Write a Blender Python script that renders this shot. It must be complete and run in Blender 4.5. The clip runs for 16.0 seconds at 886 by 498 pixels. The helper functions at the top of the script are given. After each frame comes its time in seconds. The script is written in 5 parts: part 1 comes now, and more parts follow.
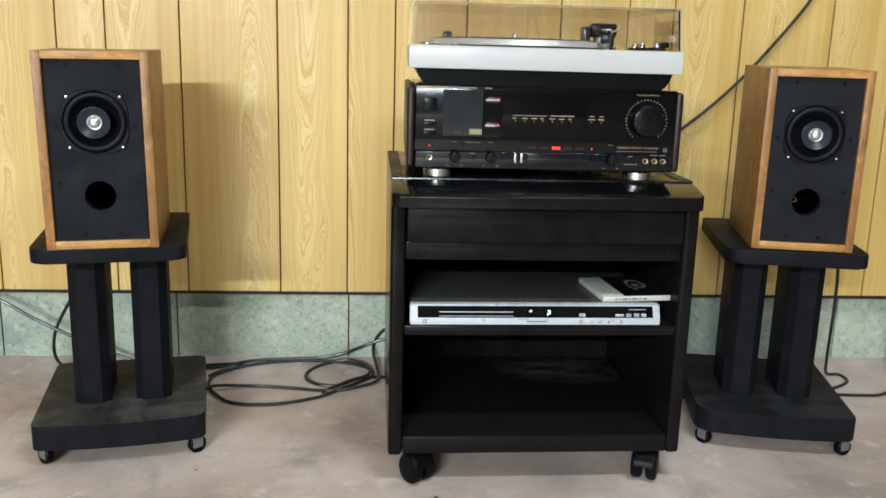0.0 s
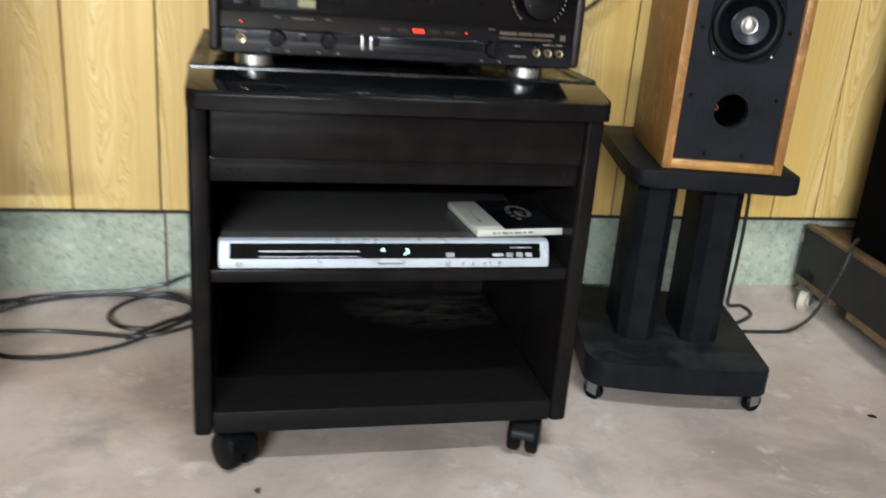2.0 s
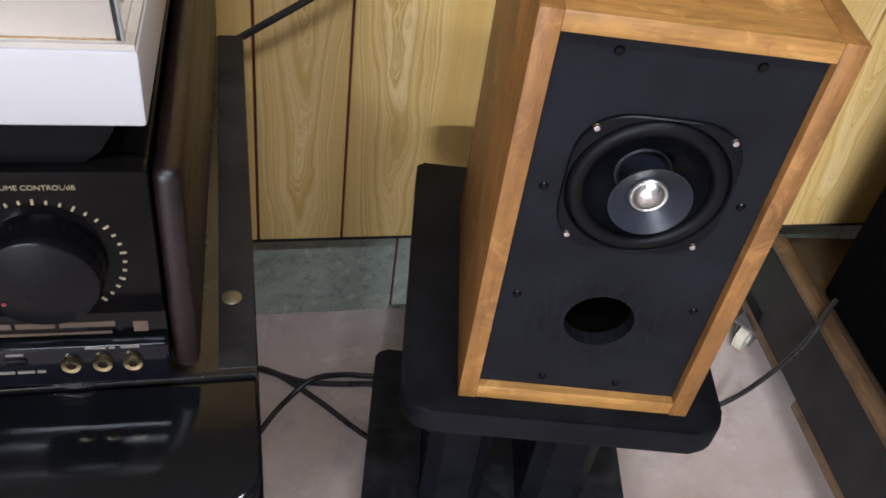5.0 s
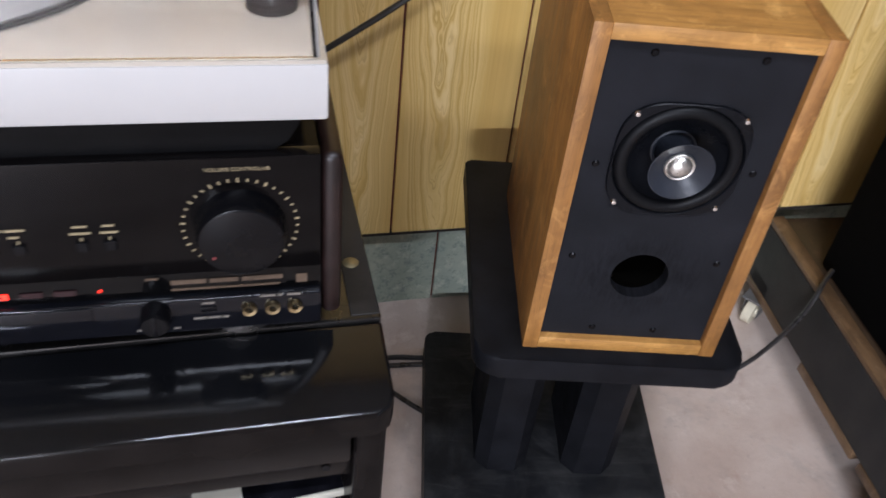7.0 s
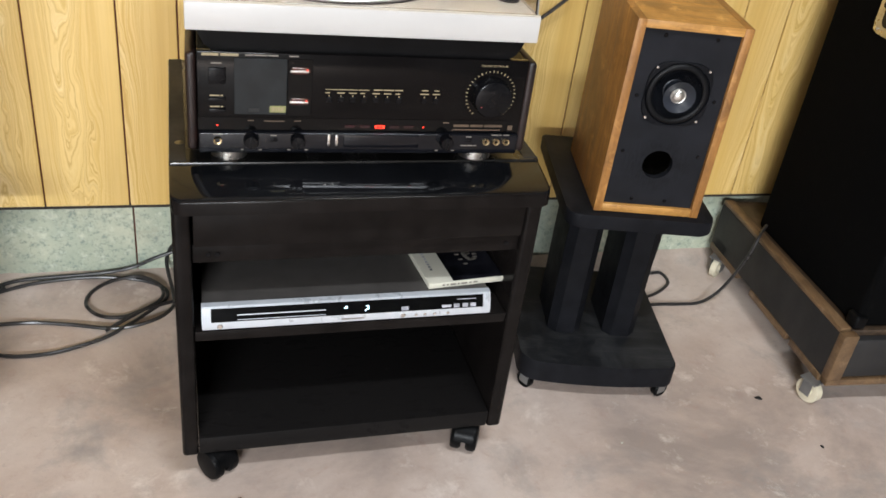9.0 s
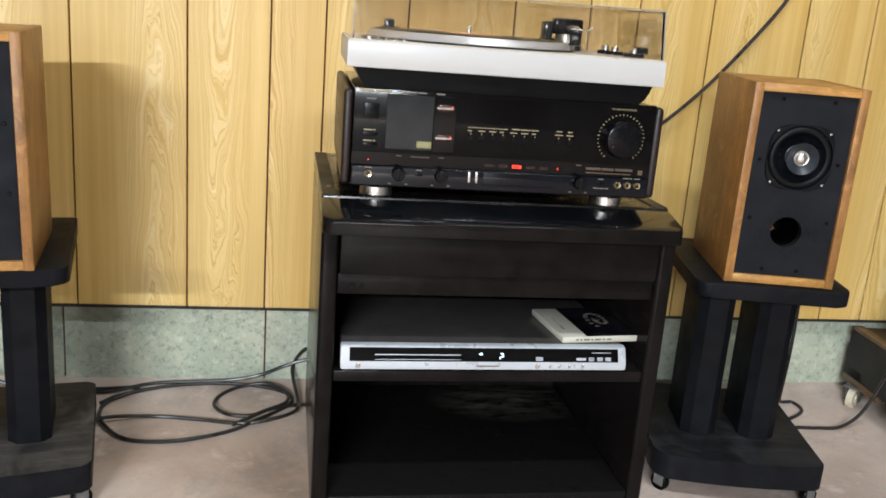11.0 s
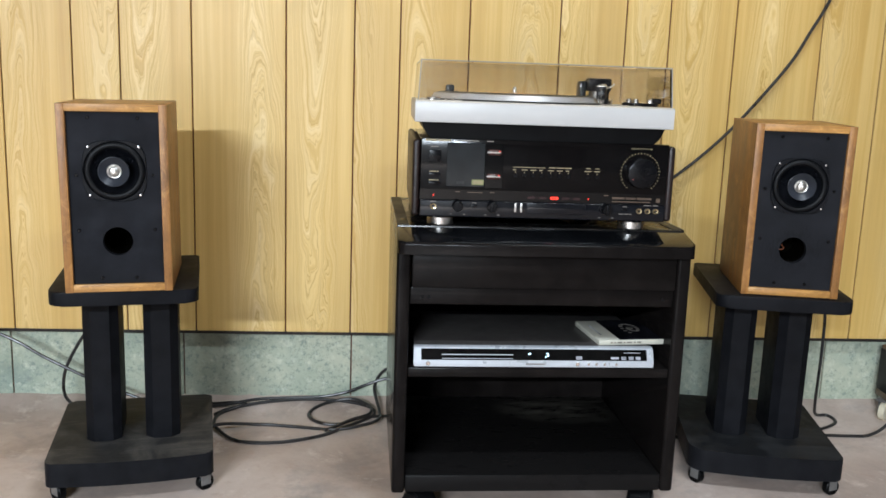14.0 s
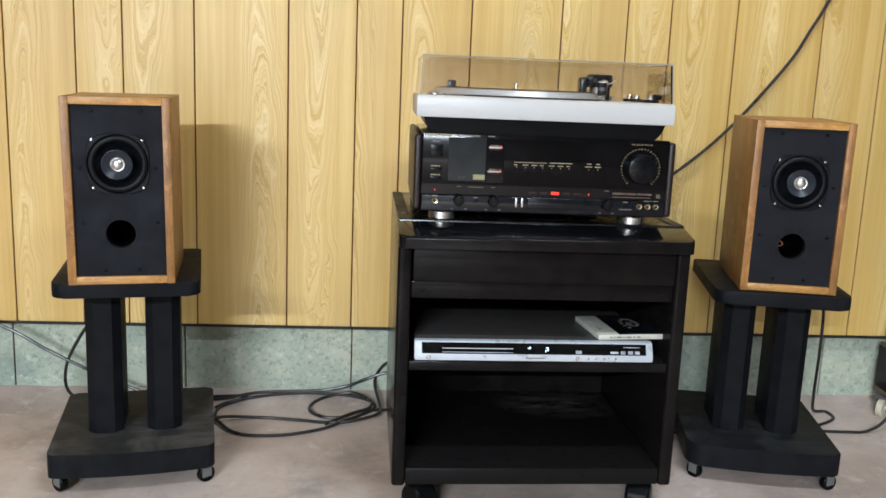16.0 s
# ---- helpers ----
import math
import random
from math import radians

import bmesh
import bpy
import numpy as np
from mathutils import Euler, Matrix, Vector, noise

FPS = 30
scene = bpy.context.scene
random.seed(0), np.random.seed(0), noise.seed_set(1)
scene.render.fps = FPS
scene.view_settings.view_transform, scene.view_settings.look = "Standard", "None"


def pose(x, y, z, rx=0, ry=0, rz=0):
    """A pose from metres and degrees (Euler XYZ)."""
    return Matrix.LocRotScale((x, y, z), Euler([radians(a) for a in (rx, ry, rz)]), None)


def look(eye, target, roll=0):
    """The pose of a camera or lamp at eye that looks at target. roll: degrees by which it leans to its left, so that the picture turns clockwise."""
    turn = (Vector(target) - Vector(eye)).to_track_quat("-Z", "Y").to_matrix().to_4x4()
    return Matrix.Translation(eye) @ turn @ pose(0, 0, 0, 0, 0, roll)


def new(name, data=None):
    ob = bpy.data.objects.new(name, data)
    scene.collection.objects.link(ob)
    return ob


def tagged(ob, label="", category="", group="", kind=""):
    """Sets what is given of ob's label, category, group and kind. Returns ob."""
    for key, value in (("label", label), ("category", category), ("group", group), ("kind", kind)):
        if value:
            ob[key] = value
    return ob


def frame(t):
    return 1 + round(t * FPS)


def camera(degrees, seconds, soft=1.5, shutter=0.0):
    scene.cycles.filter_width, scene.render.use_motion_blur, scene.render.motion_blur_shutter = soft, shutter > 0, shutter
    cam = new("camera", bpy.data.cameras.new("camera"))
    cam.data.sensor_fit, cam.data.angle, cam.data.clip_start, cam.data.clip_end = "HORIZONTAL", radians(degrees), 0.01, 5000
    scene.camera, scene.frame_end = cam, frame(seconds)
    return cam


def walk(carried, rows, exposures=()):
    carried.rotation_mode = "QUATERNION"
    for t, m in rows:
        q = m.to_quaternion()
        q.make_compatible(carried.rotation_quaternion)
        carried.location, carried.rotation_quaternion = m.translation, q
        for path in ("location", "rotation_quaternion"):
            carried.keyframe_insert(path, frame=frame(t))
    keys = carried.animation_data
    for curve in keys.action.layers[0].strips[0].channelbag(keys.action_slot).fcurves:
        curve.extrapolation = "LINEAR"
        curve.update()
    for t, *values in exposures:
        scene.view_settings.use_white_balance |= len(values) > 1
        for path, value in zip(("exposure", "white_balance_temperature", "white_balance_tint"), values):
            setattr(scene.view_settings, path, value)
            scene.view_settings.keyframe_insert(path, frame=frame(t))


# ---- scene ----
cam = camera(53.5, 16.0, soft=1.6, shutter=0.5)
PATH = [
    (0, (0.02, 0.004, 0.739), (0.166, 1.95, 0.301), 1.6),
    (0.5, (0.019, 0.007, 0.737), (0.175, 1.952, 0.298), 1.6),
    (1, (0.033, 0.037, 0.733), (0.206, 1.976, 0.27), 1.6),
    (1.5, (0.07, 0.16, 0.736), (0.316, 2.078, 0.225), 2.0),
    (2, (0.123, 0.366, 0.695), (0.532, 2.208, 0.032), 4.4),
    (2.5, (0.197, 0.494, 0.961), (0.666, 2.235, 0.095), 7.0),
    (3, (0.321, 0.601, 1.087), (0.726, 2.27, 0.062), 6.2),
    (3.5, (0.388, 0.838, 1.013), (0.848, 2.433, -0.103), 7.5),
    (4, (0.49, 1.013, 0.948), (0.96, 2.535, -0.261), 9.2),
    (4.2, (0.524, 1.079, 0.919), (0.984, 2.575, -0.326), 9.7),
    (6.3, (0.563, 1.147, 0.946), (0.921, 2.575, -0.407), 7.0),
    (6.5, (0.547, 1.128, 0.949), (0.91, 2.562, -0.397), 6.7),
    (7, (0.464, 1.022, 0.981), (0.897, 2.486, -0.312), 6.8),
    (7.5, (0.383, 0.871, 1.041), (0.91, 2.39, -0.149), 8.7),
    (8, (0.313, 0.642, 1.079), (0.788, 2.226, -0.045), 8.2),
    (8.5, (0.212, 0.488, 1.089), (0.635, 2.1, -0.016), 6.9),
    (9, (0.072, 0.383, 1.066), (0.609, 2.011, 0.036), 7.7),
    (9.5, (0.064, 0.368, 1.009), (0.502, 2.072, 0.058), 7.3),
    (10, (0.025, 0.355, 0.84), (0.41, 2.163, 0.077), 5.1),
    (10.2, (0.006, 0.34, 0.785), (0.386, 2.179, 0.097), 5.1),
    (12.3, (-0.001, 0.026, 0.779), (0.213, 1.971, 0.363), 1.9),
    (12.5, (0.009, -0.005, 0.782), (0.197, 1.944, 0.375), 1.6),
    (13, (-0.005, -0.044, 0.776), (0.156, 1.912, 0.395), 1.8),
    (13.5, (-0.004, -0.054, 0.775), (0.153, 1.906, 0.41), 2.1),
    (14, (-0.002, -0.055, 0.77), (0.158, 1.906, 0.41), 2.0),
    (14.5, (-0.005, -0.056, 0.773), (0.162, 1.902, 0.398), 2.1),
    (15, (-0.004, -0.061, 0.772), (0.158, 1.897, 0.397), 1.8),
    (15.5, (-0.006, -0.063, 0.77), (0.154, 1.896, 0.399), 2.0),
    (16, (-0.005, -0.064, 0.767), (0.156, 1.896, 0.4), 2.3),
]
EXPOSURES = [(0.0, 0.09, 6500, 10), (1.5, 0.02, 6500, 10), (2.0, 0.22, 6500, 12), (2.5, -0.04, 6450, 14), (3.0, -0.05, 6500, 20), (3.5, -0.18, 6450, 22), (4.2, -0.07, 6350, 23), (6.3, 0.26, 6300, 24), (7.0, 0.08, 6350, 24), (8.0, -0.10, 6600, 18), (8.5, 0.0, 6600, 22), (9.0, 0.21, 6900, 17), (9.5, 0.31, 6900, 17), (10.0, 0.27, 6950, 17), (10.2, 0.25, 6950, 17), (12.3, 0.0, 6400, 14), (16.0, 0.0, 6350, 14)]
walk(cam, [(t, look(eye, target, roll)) for t, eye, target, roll in PATH], EXPOSURES)

# ---- world and lamps ----
world = bpy.data.worlds.new("world")
scene.world = world
world.use_nodes = True
world.node_tree.nodes["Background"].inputs[0].default_value = (0.6, 0.7, 0.8, 1)
world.node_tree.nodes["Background"].inputs[1].default_value = 0.1


def ceiling_lamp(x, y, z, sx, sy, watts, colour):
    data = bpy.data.lights.new("tube_light", "AREA")
    data.shape, data.size, data.size_y, data.energy, data.color = "RECTANGLE", sx, sy, watts, colour
    ob = new("tube_light", data)
    ob.matrix_world = pose(x, y, z, 0, 0, 0)
    return ob


LIGHT = (0.86, 1.0, 1.08)
ceiling_lamp(-1.80, -4.2, 2.30, 2.0, 0.14, 985, LIGHT)
ceiling_lamp(0.68, 0.36, 2.30, 0.9, 0.10, 30, LIGHT)


# ---- materials ----
class Nodes:
    """A small builder for node materials."""

    def __init__(self, name):
        self.mat = bpy.data.materials.new(name)
        self.mat.use_nodes = True
        self.tree = self.mat.node_tree
        self.bsdf = self.tree.nodes["Principled BSDF"]

    def add(self, kind, **values):
        node = self.tree.nodes.new(kind)
        for key, value in values.items():
            node.inputs[key].default_value = value
        return node

    def link(self, a, out, b, key):
        self.tree.links.new(a.outputs[out], b.inputs[key])

    def coords(self, scale=(1, 1, 1), turn=(0, 0, 0), world=False):
        if world:
            tc = self.tree.nodes.new("ShaderNodeNewGeometry")
            out = "Position"
        else:
            tc = self.tree.nodes.new("ShaderNodeTexCoord")
            out = "Object"
        m = self.add("ShaderNodeMapping", Scale=scale, Rotation=turn)
        self.link(tc, out, m, "Vector")
        return m

    def noise(self, vec, scale, detail=4.0, rough=0.55, dist=0.0):
        n = self.add("ShaderNodeTexNoise", Scale=scale, Detail=detail, Roughness=rough, Distortion=dist)
        self.link(vec, 0, n, "Vector")
        return n

    def ramp(self, src, stops, out="Fac"):
        r = self.tree.nodes.new("ShaderNodeValToRGB")
        e = r.color_ramp.elements
        while len(e) < len(stops):
            e.new(0.5)
        for el, (p, c) in zip(e, stops):
            el.position = p
            el.color = (*c, 1) if isinstance(c, tuple) else (c, c, c, 1)
        self.link(src, out, r, "Fac")
        return r

    def mix(self, a, b, fac, kind="MIX"):
        m = self.tree.nodes.new("ShaderNodeMix")
        m.data_type, m.blend_type = "RGBA", kind
        for key, v in ((6, a), (7, b)):
            if isinstance(v, tuple):
                m.inputs[key].default_value = (*v, 1)
            else:
                self.tree.links.new(v.outputs[2] if v.bl_idname == "ShaderNodeMix" else v.outputs[0], m.inputs[key])
        if isinstance(fac, float):
            m.inputs[0].default_value = fac
        else:
            self.tree.links.new(fac.outputs[0], m.inputs[0])
        return m

    def math(self, op, a, b=0.0):
        m = self.tree.nodes.new("ShaderNodeMath")
        m.operation = op
        for key, v in ((0, a), (1, b)):
            if isinstance(v, (int, float)):
                m.inputs[key].default_value = v
            else:
                node, out = v if isinstance(v, tuple) else (v, 0)
                self.tree.links.new(node.outputs[out], m.inputs[key])
        return m

    def colour(self, src):
        self.tree.links.new(src.outputs[2] if src.bl_idname == "ShaderNodeMix" else src.outputs[0], self.bsdf.inputs["Base Color"])

    def rough(self, src):
        self.tree.links.new(src.outputs[0], self.bsdf.inputs["Roughness"])

    def bump(self, src, strength, distance=0.001):
        b = self.add("ShaderNodeBump", Strength=strength, Distance=distance)
        self.tree.links.new(src.outputs[0], b.inputs["Height"])
        self.tree.links.new(b.outputs[0], self.bsdf.inputs["Normal"])


def plain(name, base, rough=0.5, metal=0.0, vary=0.15, scale=30.0, grain=0.05, fine=400.0, dust=0.0, coat=0.0, dust_colour=(0.30, 0.28, 0.26), rough_vary=0.12, spec=0.5):
    """A painted, plastic or metal surface with blotches, grain and a little dust."""
    n = Nodes(name)
    co = n.coords()
    big = n.noise(co, scale, 5)
    lo, hi = tuple(c * (1 - vary) for c in base), tuple(min(1, c * (1 + vary)) for c in base)
    col = n.ramp(big, [(0.3, lo), (0.7, hi)])
    if dust > 0:
        d = n.noise(co, 9.0, 8, 0.7)
        mask = n.ramp(d, [(0.50, 0.0), (0.85, dust)])
        col = n.mix(col, dust_colour, mask)
    n.colour(col)
    n.rough(n.ramp(n.noise(co, scale * 0.6, 6, 0.65), [(0.3, max(0.02, rough - rough_vary)), (0.75, min(1, rough + rough_vary))]))
    n.bsdf.inputs["Metallic"].default_value = metal
    n.bsdf.inputs["Coat Weight"].default_value = coat
    n.bsdf.inputs["Specular IOR Level"].default_value = spec
    n.bump(n.noise(co, fine, 3), grain)
    return n.mat


def glowing(name, colour, strength):
    n = Nodes(name)
    n.bsdf.inputs["Base Color"].default_value = (*colour, 1)
    n.bsdf.inputs["Emission Color"].default_value = (*colour, 1)
    n.bsdf.inputs["Emission Strength"].default_value = strength
    return n.mat


def printed_panel():
    """Wood-print wall panelling: each plank has its own flame-shaped grain."""
    n = Nodes("wood_print_panel")
    info = n.tree.nodes.new("ShaderNodeObjectInfo")
    tc = n.tree.nodes.new("ShaderNodeTexCoord")
    sep = n.tree.nodes.new("ShaderNodeSeparateXYZ")
    n.link(tc, "Object", sep, 0)
    r = n.math("MULTIPLY", (info, 5), 37.0)
    com = n.tree.nodes.new("ShaderNodeCombineXYZ")
    n.tree.links.new(sep.outputs[0], com.inputs[0])
    n.tree.links.new(r.outputs[0], com.inputs[1])
    n.tree.links.new(sep.outputs[2], com.inputs[2])
    slow = n.add("ShaderNodeMapping", Scale=(9, 1, 2.2))
    n.link(com, 0, slow, "Vector")
    wob = n.noise(slow, 1.0, 3, 0.5)
    mid = n.add("ShaderNodeMapping", Scale=(30, 1, 9))
    n.link(com, 0, mid, "Vector")
    wob2 = n.noise(mid, 1.0, 3, 0.5)
    # the flame's axis wanders off the plank's middle by chance
    off = n.math("MULTIPLY", n.math("SUBTRACT", n.math("FRACT", n.math("MULTIPLY", (info, 5), 7.31)), 0.5), 0.12)
    x = n.math("SUBTRACT", (sep, 0), off)
    x = n.math("ADD", x, n.math("MULTIPLY", n.math("SUBTRACT", wob, 0.5), 0.065))
    x2 = n.math("MULTIPLY", x, x)
    # on some planks the flames point down
    flip = n.math("SIGN", n.math("SUBTRACT", n.math("FRACT", n.math("MULTIPLY", (info, 5), 13.7)), 0.45))
    zz = n.math("MULTIPLY", (sep, 2), flip)
    f = n.math("ADD", n.math("ADD", n.math("MULTIPLY", x2, 300.0), zz), n.math("MULTIPLY", wob2, 0.26))
    f = n.math("ADD", f, n.math("MULTIPLY", wob, 0.55))
    lines = n.tree.nodes.new("ShaderNodeTexNoise")
    lines.noise_dimensions = "1D"
    lines.inputs["Scale"].default_value = 15.0
    lines.inputs["Detail"].default_value = 3.0
    n.tree.links.new(n.math("ADD", f, r).outputs[0], lines.inputs["W"])
    flame = n.ramp(lines, [(0.30, (0.60, 0.380, 0.115)), (0.40, (0.70, 0.470, 0.160)), (0.455, (0.79, 0.580, 0.250)), (0.485, (0.55, 0.335, 0.095)), (0.515, (0.74, 0.520, 0.200)), (0.60, (0.80, 0.590, 0.260)), (0.635, (0.60, 0.375, 0.110)), (0.68, (0.80, 0.590, 0.265))])
    # plain straight-grained wood beside the flame
    bm_ = n.add("ShaderNodeMapping", Scale=(48, 1, 0.9))
    n.link(com, 0, bm_, "Vector")
    bands = n.noise(bm_, 1.0, 4, 0.55)
    side = n.ramp(bands, [(0.32, (0.605, 0.380, 0.115)), (0.50, (0.675, 0.445, 0.145)), (0.68, (0.765, 0.545, 0.220))])
    reach = n.math("MULTIPLY", n.math("SUBTRACT", wob2, 0.5), 0.9)
    wide = n.ramp(n.math("ADD", n.math("MULTIPLY", x2, 260.0), reach), [(0.25, 0.9), (0.95, 0.10)], out=0)
    col = n.mix(side, flame, wide)
    # cream flecks down the heart of the flame
    heart = n.ramp(n.math("ADD", n.math("MULTIPLY", x2, 900.0), n.math("MULTIPLY", reach, 1.6)), [(0.10, 1.0), (0.75, 0.0)], out=0)
    pale = n.tree.nodes.new("ShaderNodeTexNoise")
    pale.noise_dimensions = "1D"
    pale.inputs["Scale"].default_value = 11.0
    pale.inputs["Detail"].default_value = 2.0
    n.tree.links.new(n.math("ADD", f, n.math("MULTIPLY", r, 2.0)).outputs[0], pale.inputs["W"])
    col = n.mix(col, (0.90, 0.73, 0.41), n.math("MULTIPLY", heart, n.ramp(pale, [(0.48, 0.0), (0.62, 0.40)])))
    # pores along the plank
    pm = n.add("ShaderNodeMapping", Scale=(520, 1, 7))
    n.link(com, 0, pm, "Vector")
    pores = n.noise(pm, 1.0, 3, 0.6)
    col = n.mix(col, (0.50, 0.32, 0.11), n.ramp(pores, [(0.55, 0.0), (0.78, 0.45)]))
    tone = n.ramp(n.math("FRACT", n.math("MULTIPLY", (info, 5), 3.7)), [(0.0, (0.93, 0.88, 0.78)), (1.0, (1.0, 0.975, 0.91))], out=0)
    col = n.mix(col, tone, 1.0, "MULTIPLY")
    blot = n.noise(slow, 0.8, 4, 0.6)
    col = n.mix(col, (0.50, 0.36, 0.17), n.ramp(blot, [(0.5, 0.0), (0.9, 0.35)]))
    n.colour(col)
    n.rough(n.ramp(pores, [(0.3, 0.34), (0.8, 0.55)]))
    n.bump(pores, 0.12)
    return n.mat


def cabinet_wood(name, light, dark, along=(60, 60, 4)):
    """Oiled solid wood with long fibres, wear and darker blotches."""
    n = Nodes(name)
    co = n.coords(along)
    fib = n.noise(co, 1.0, 6, 0.65, 0.6)
    col = n.ramp(fib, [(0.28, dark), (0.52, tuple((a + b) / 2 for a, b in zip(light, dark))), (0.74, light)])
    co2 = n.coords((1, 1, 1))
    blot = n.noise(co2, 13.0, 5, 0.6)
    col = n.mix(col, tuple(c * 0.60 for c in dark), n.ramp(blot, [(0.46, 0.0), (0.66, 0.7)]))
    streak = n.noise(n.coords(tuple(c * 0.22 for c in along)), 1.0, 6, 0.7, 0.8)
    col = n.mix(col, tuple(min(1, c * 1.25) for c in light), n.ramp(streak, [(0.55, 0.0), (0.70, 0.6)]))
    fine = n.noise(n.coords(tuple(c * 6.5 for c in along)), 1.0, 4, 0.7, 0.3)
    col = n.mix(col, tuple(c * 0.62 for c in dark), n.ramp(fine, [(0.50, 0.0), (0.72, 0.65)]))
    scratch = n.noise(n.coords(tuple(c * 2.2 for c in along)), 1.0, 3, 0.6, 0.9)
    col = n.mix(col, tuple(min(1, c * 1.7) for c in light), n.ramp(scratch, [(0.68, 0.0), (0.74, 0.5)]))
    mottle = n.noise(n.coords((34, 34, 26), (0.3, 0.1, 0.7)), 1.0, 6, 0.68, 0.7)
    col = n.mix(col, tuple(c * 0.72 for c in dark), n.ramp(mottle, [(0.30, 0.55), (0.46, 0.0)]))
    col = n.mix(col, (min(1, light[0] * 1.45), min(1, light[1] * 1.6), min(1, light[2] * 2.0)), n.ramp(mottle, [(0.56, 0.0), (0.72, 0.55)]))
    worn = n.noise(co2, 55.0, 5, 0.7)
    col = n.mix(col, tuple(min(1, c * 1.5) for c in light), n.ramp(worn, [(0.62, 0.0), (0.78, 0.55)]))
    n.colour(col)
    n.rough(n.ramp(fib, [(0.3, 0.36), (0.7, 0.52)]))
    n.bump(fine, 0.25)
    return n.mat


def floor_concrete():
    n = Nodes("painted_concrete_floor")
    co = n.coords(world=True)
    a = n.noise(co, 2.6, 9, 0.66, 0.25)
    col = n.ramp(a, [(0.34, (0.330, 0.262, 0.225)), (0.47, (0.480, 0.375, 0.318)), (0.56, (0.555, 0.450, 0.390)), (0.70, (0.640, 0.540, 0.480))])
    b = n.noise(co, 4.5, 8, 0.66, 0.4)
    col = n.mix(col, (0.255, 0.235, 0.220), n.ramp(b, [(0.53, 0.0), (0.70, 0.72)]))
    c = n.noise(co, 11.0, 7, 0.72, 0.3)
    col = n.mix(col, (0.74, 0.645, 0.575), n.ramp(c, [(0.57, 0.0), (0.70, 0.65)]))
    f = n.noise(co, 26.0, 6, 0.7, 0.5)
    col = n.mix(col, (0.40, 0.27, 0.215), n.ramp(f, [(0.56, 0.0), (0.72, 0.5)]))
    d = n.noise(co, 90.0, 6, 0.7)
    col = n.mix(col, (0.25, 0.21, 0.19), n.ramp(d, [(0.60, 0.0), (0.75, 0.35)]))
    e = n.noise(co, 260.0, 3, 0.6)
    col = n.mix(col, (0.17, 0.13, 0.11), n.ramp(e, [(0.70, 0.0), (0.78, 0.6)]))
    n.colour(col)
    n.rough(n.ramp(b, [(0.3, 0.42), (0.7, 0.68)]))
    n.bump(d, 0.25, 0.002)
    return n.mat


def mint_concrete():
    n = Nodes("mint_painted_concrete")
    co = n.coords(world=True)
    a = n.noise(co, 5.0, 8, 0.7, 0.3)
    col = n.ramp(a, [(0.34, (0.245, 0.292, 0.230)), (0.48, (0.380, 0.418, 0.320)), (0.60, (0.455, 0.478, 0.362)), (0.72, (0.510, 0.522, 0.395))])
    g = n.noise(co, 2.0, 6, 0.65)
    col = n.mix(col, (0.225, 0.315, 0.300), n.ramp(g, [(0.50, 0.0), (0.70, 0.55)]))
    b = n.noise(co, 95.0, 6, 0.75)
    col = n.mix(col, (0.150, 0.200, 0.185), n.ramp(b, [(0.50, 0.0), (0.66, 0.75)]))
    c = n.noise(co, 48.0, 6, 0.7)
    col = n.mix(col, (0.64, 0.66, 0.53), n.ramp(c, [(0.54, 0.0), (0.68, 0.6)]))
    h = n.noise(co, 14.0, 5, 0.6)
    col = n.mix(col, (0.24, 0.22, 0.17), n.ramp(h, [(0.60, 0.0), (0.76, 0.6)]))
    n.colour(col)
    n.bsdf.inputs["Roughness"].default_value = 0.7
    n.bump(b, 0.35, 0.002)
    return n.mat


def carpet():
    n = Nodes("black_carpet")
    co = n.coords()
    a = n.noise(co, 500.0, 3, 0.7)
    tuft = n.noise(co, 70.0, 6, 0.75)
    n.colour(n.mix(n.ramp(a, [(0.3, (0.0010, 0.0010, 0.0011)), (0.7, (0.0040, 0.0040, 0.0042))]), (0.009, 0.0086, 0.0082), n.ramp(tuft, [(0.56, 0.0), (0.68, 0.6)])))
    n.bsdf.inputs["Roughness"].default_value = 0.95
    n.bsdf.inputs["Specular IOR Level"].default_value = 0.04
    n.bump(a, 0.8, 0.003)
    return n.mat


def acrylic():
    n = Nodes("smoked_acrylic")
    n.bsdf.inputs["Base Color"].default_value = (0.78, 0.75, 0.72, 1)
    n.bsdf.inputs["Transmission Weight"].default_value = 1.0
    n.bsdf.inputs["IOR"].default_value = 1.45
    co = n.coords()
    n.bsdf.inputs["Roughness"].default_value = 0.0
    n.bump(n.noise(co, 25, 3, 0.5), 0.01, 0.001)
    return n.mat


M_PANEL = printed_panel()
M_GAP = plain("dark_groove", (0.13, 0.030, 0.016), 0.8)
# near-black brown for the shade under the panelling's lower edge
M_GAP_SHADE = plain("gap_shade_dark", (0.020, 0.014, 0.011), 0.8)
M_FLOOR, M_MINT = floor_concrete(), mint_concrete()
# unseen room surfaces, darkened to cut fill light and reflections in the blacks
M_WALL = plain("unseen_dark_wall", (0.13, 0.125, 0.12), 0.85, scale=3)
M_CEIL = plain("grey_ceiling", (0.32, 0.31, 0.30), 0.85, scale=3)
M_GLOSS = plain("black_gloss_laminate", (0.0044, 0.0047, 0.0056), 0.10, spec=0.48, vary=0.3, scale=9, grain=0.02, dust=0.015, rough_vary=0.06)
M_PLATE = plain("black_satin_plate", (0.0050, 0.0047, 0.0046), 0.26, vary=0.4, grain=0.02, dust=0.03, spec=0.6)
M_SATIN = plain("black_satin_laminate", (0.0072, 0.0058, 0.0054), 0.18, vary=0.35, grain=0.02, dust=0.014, spec=0.085, rough_vary=0.06)
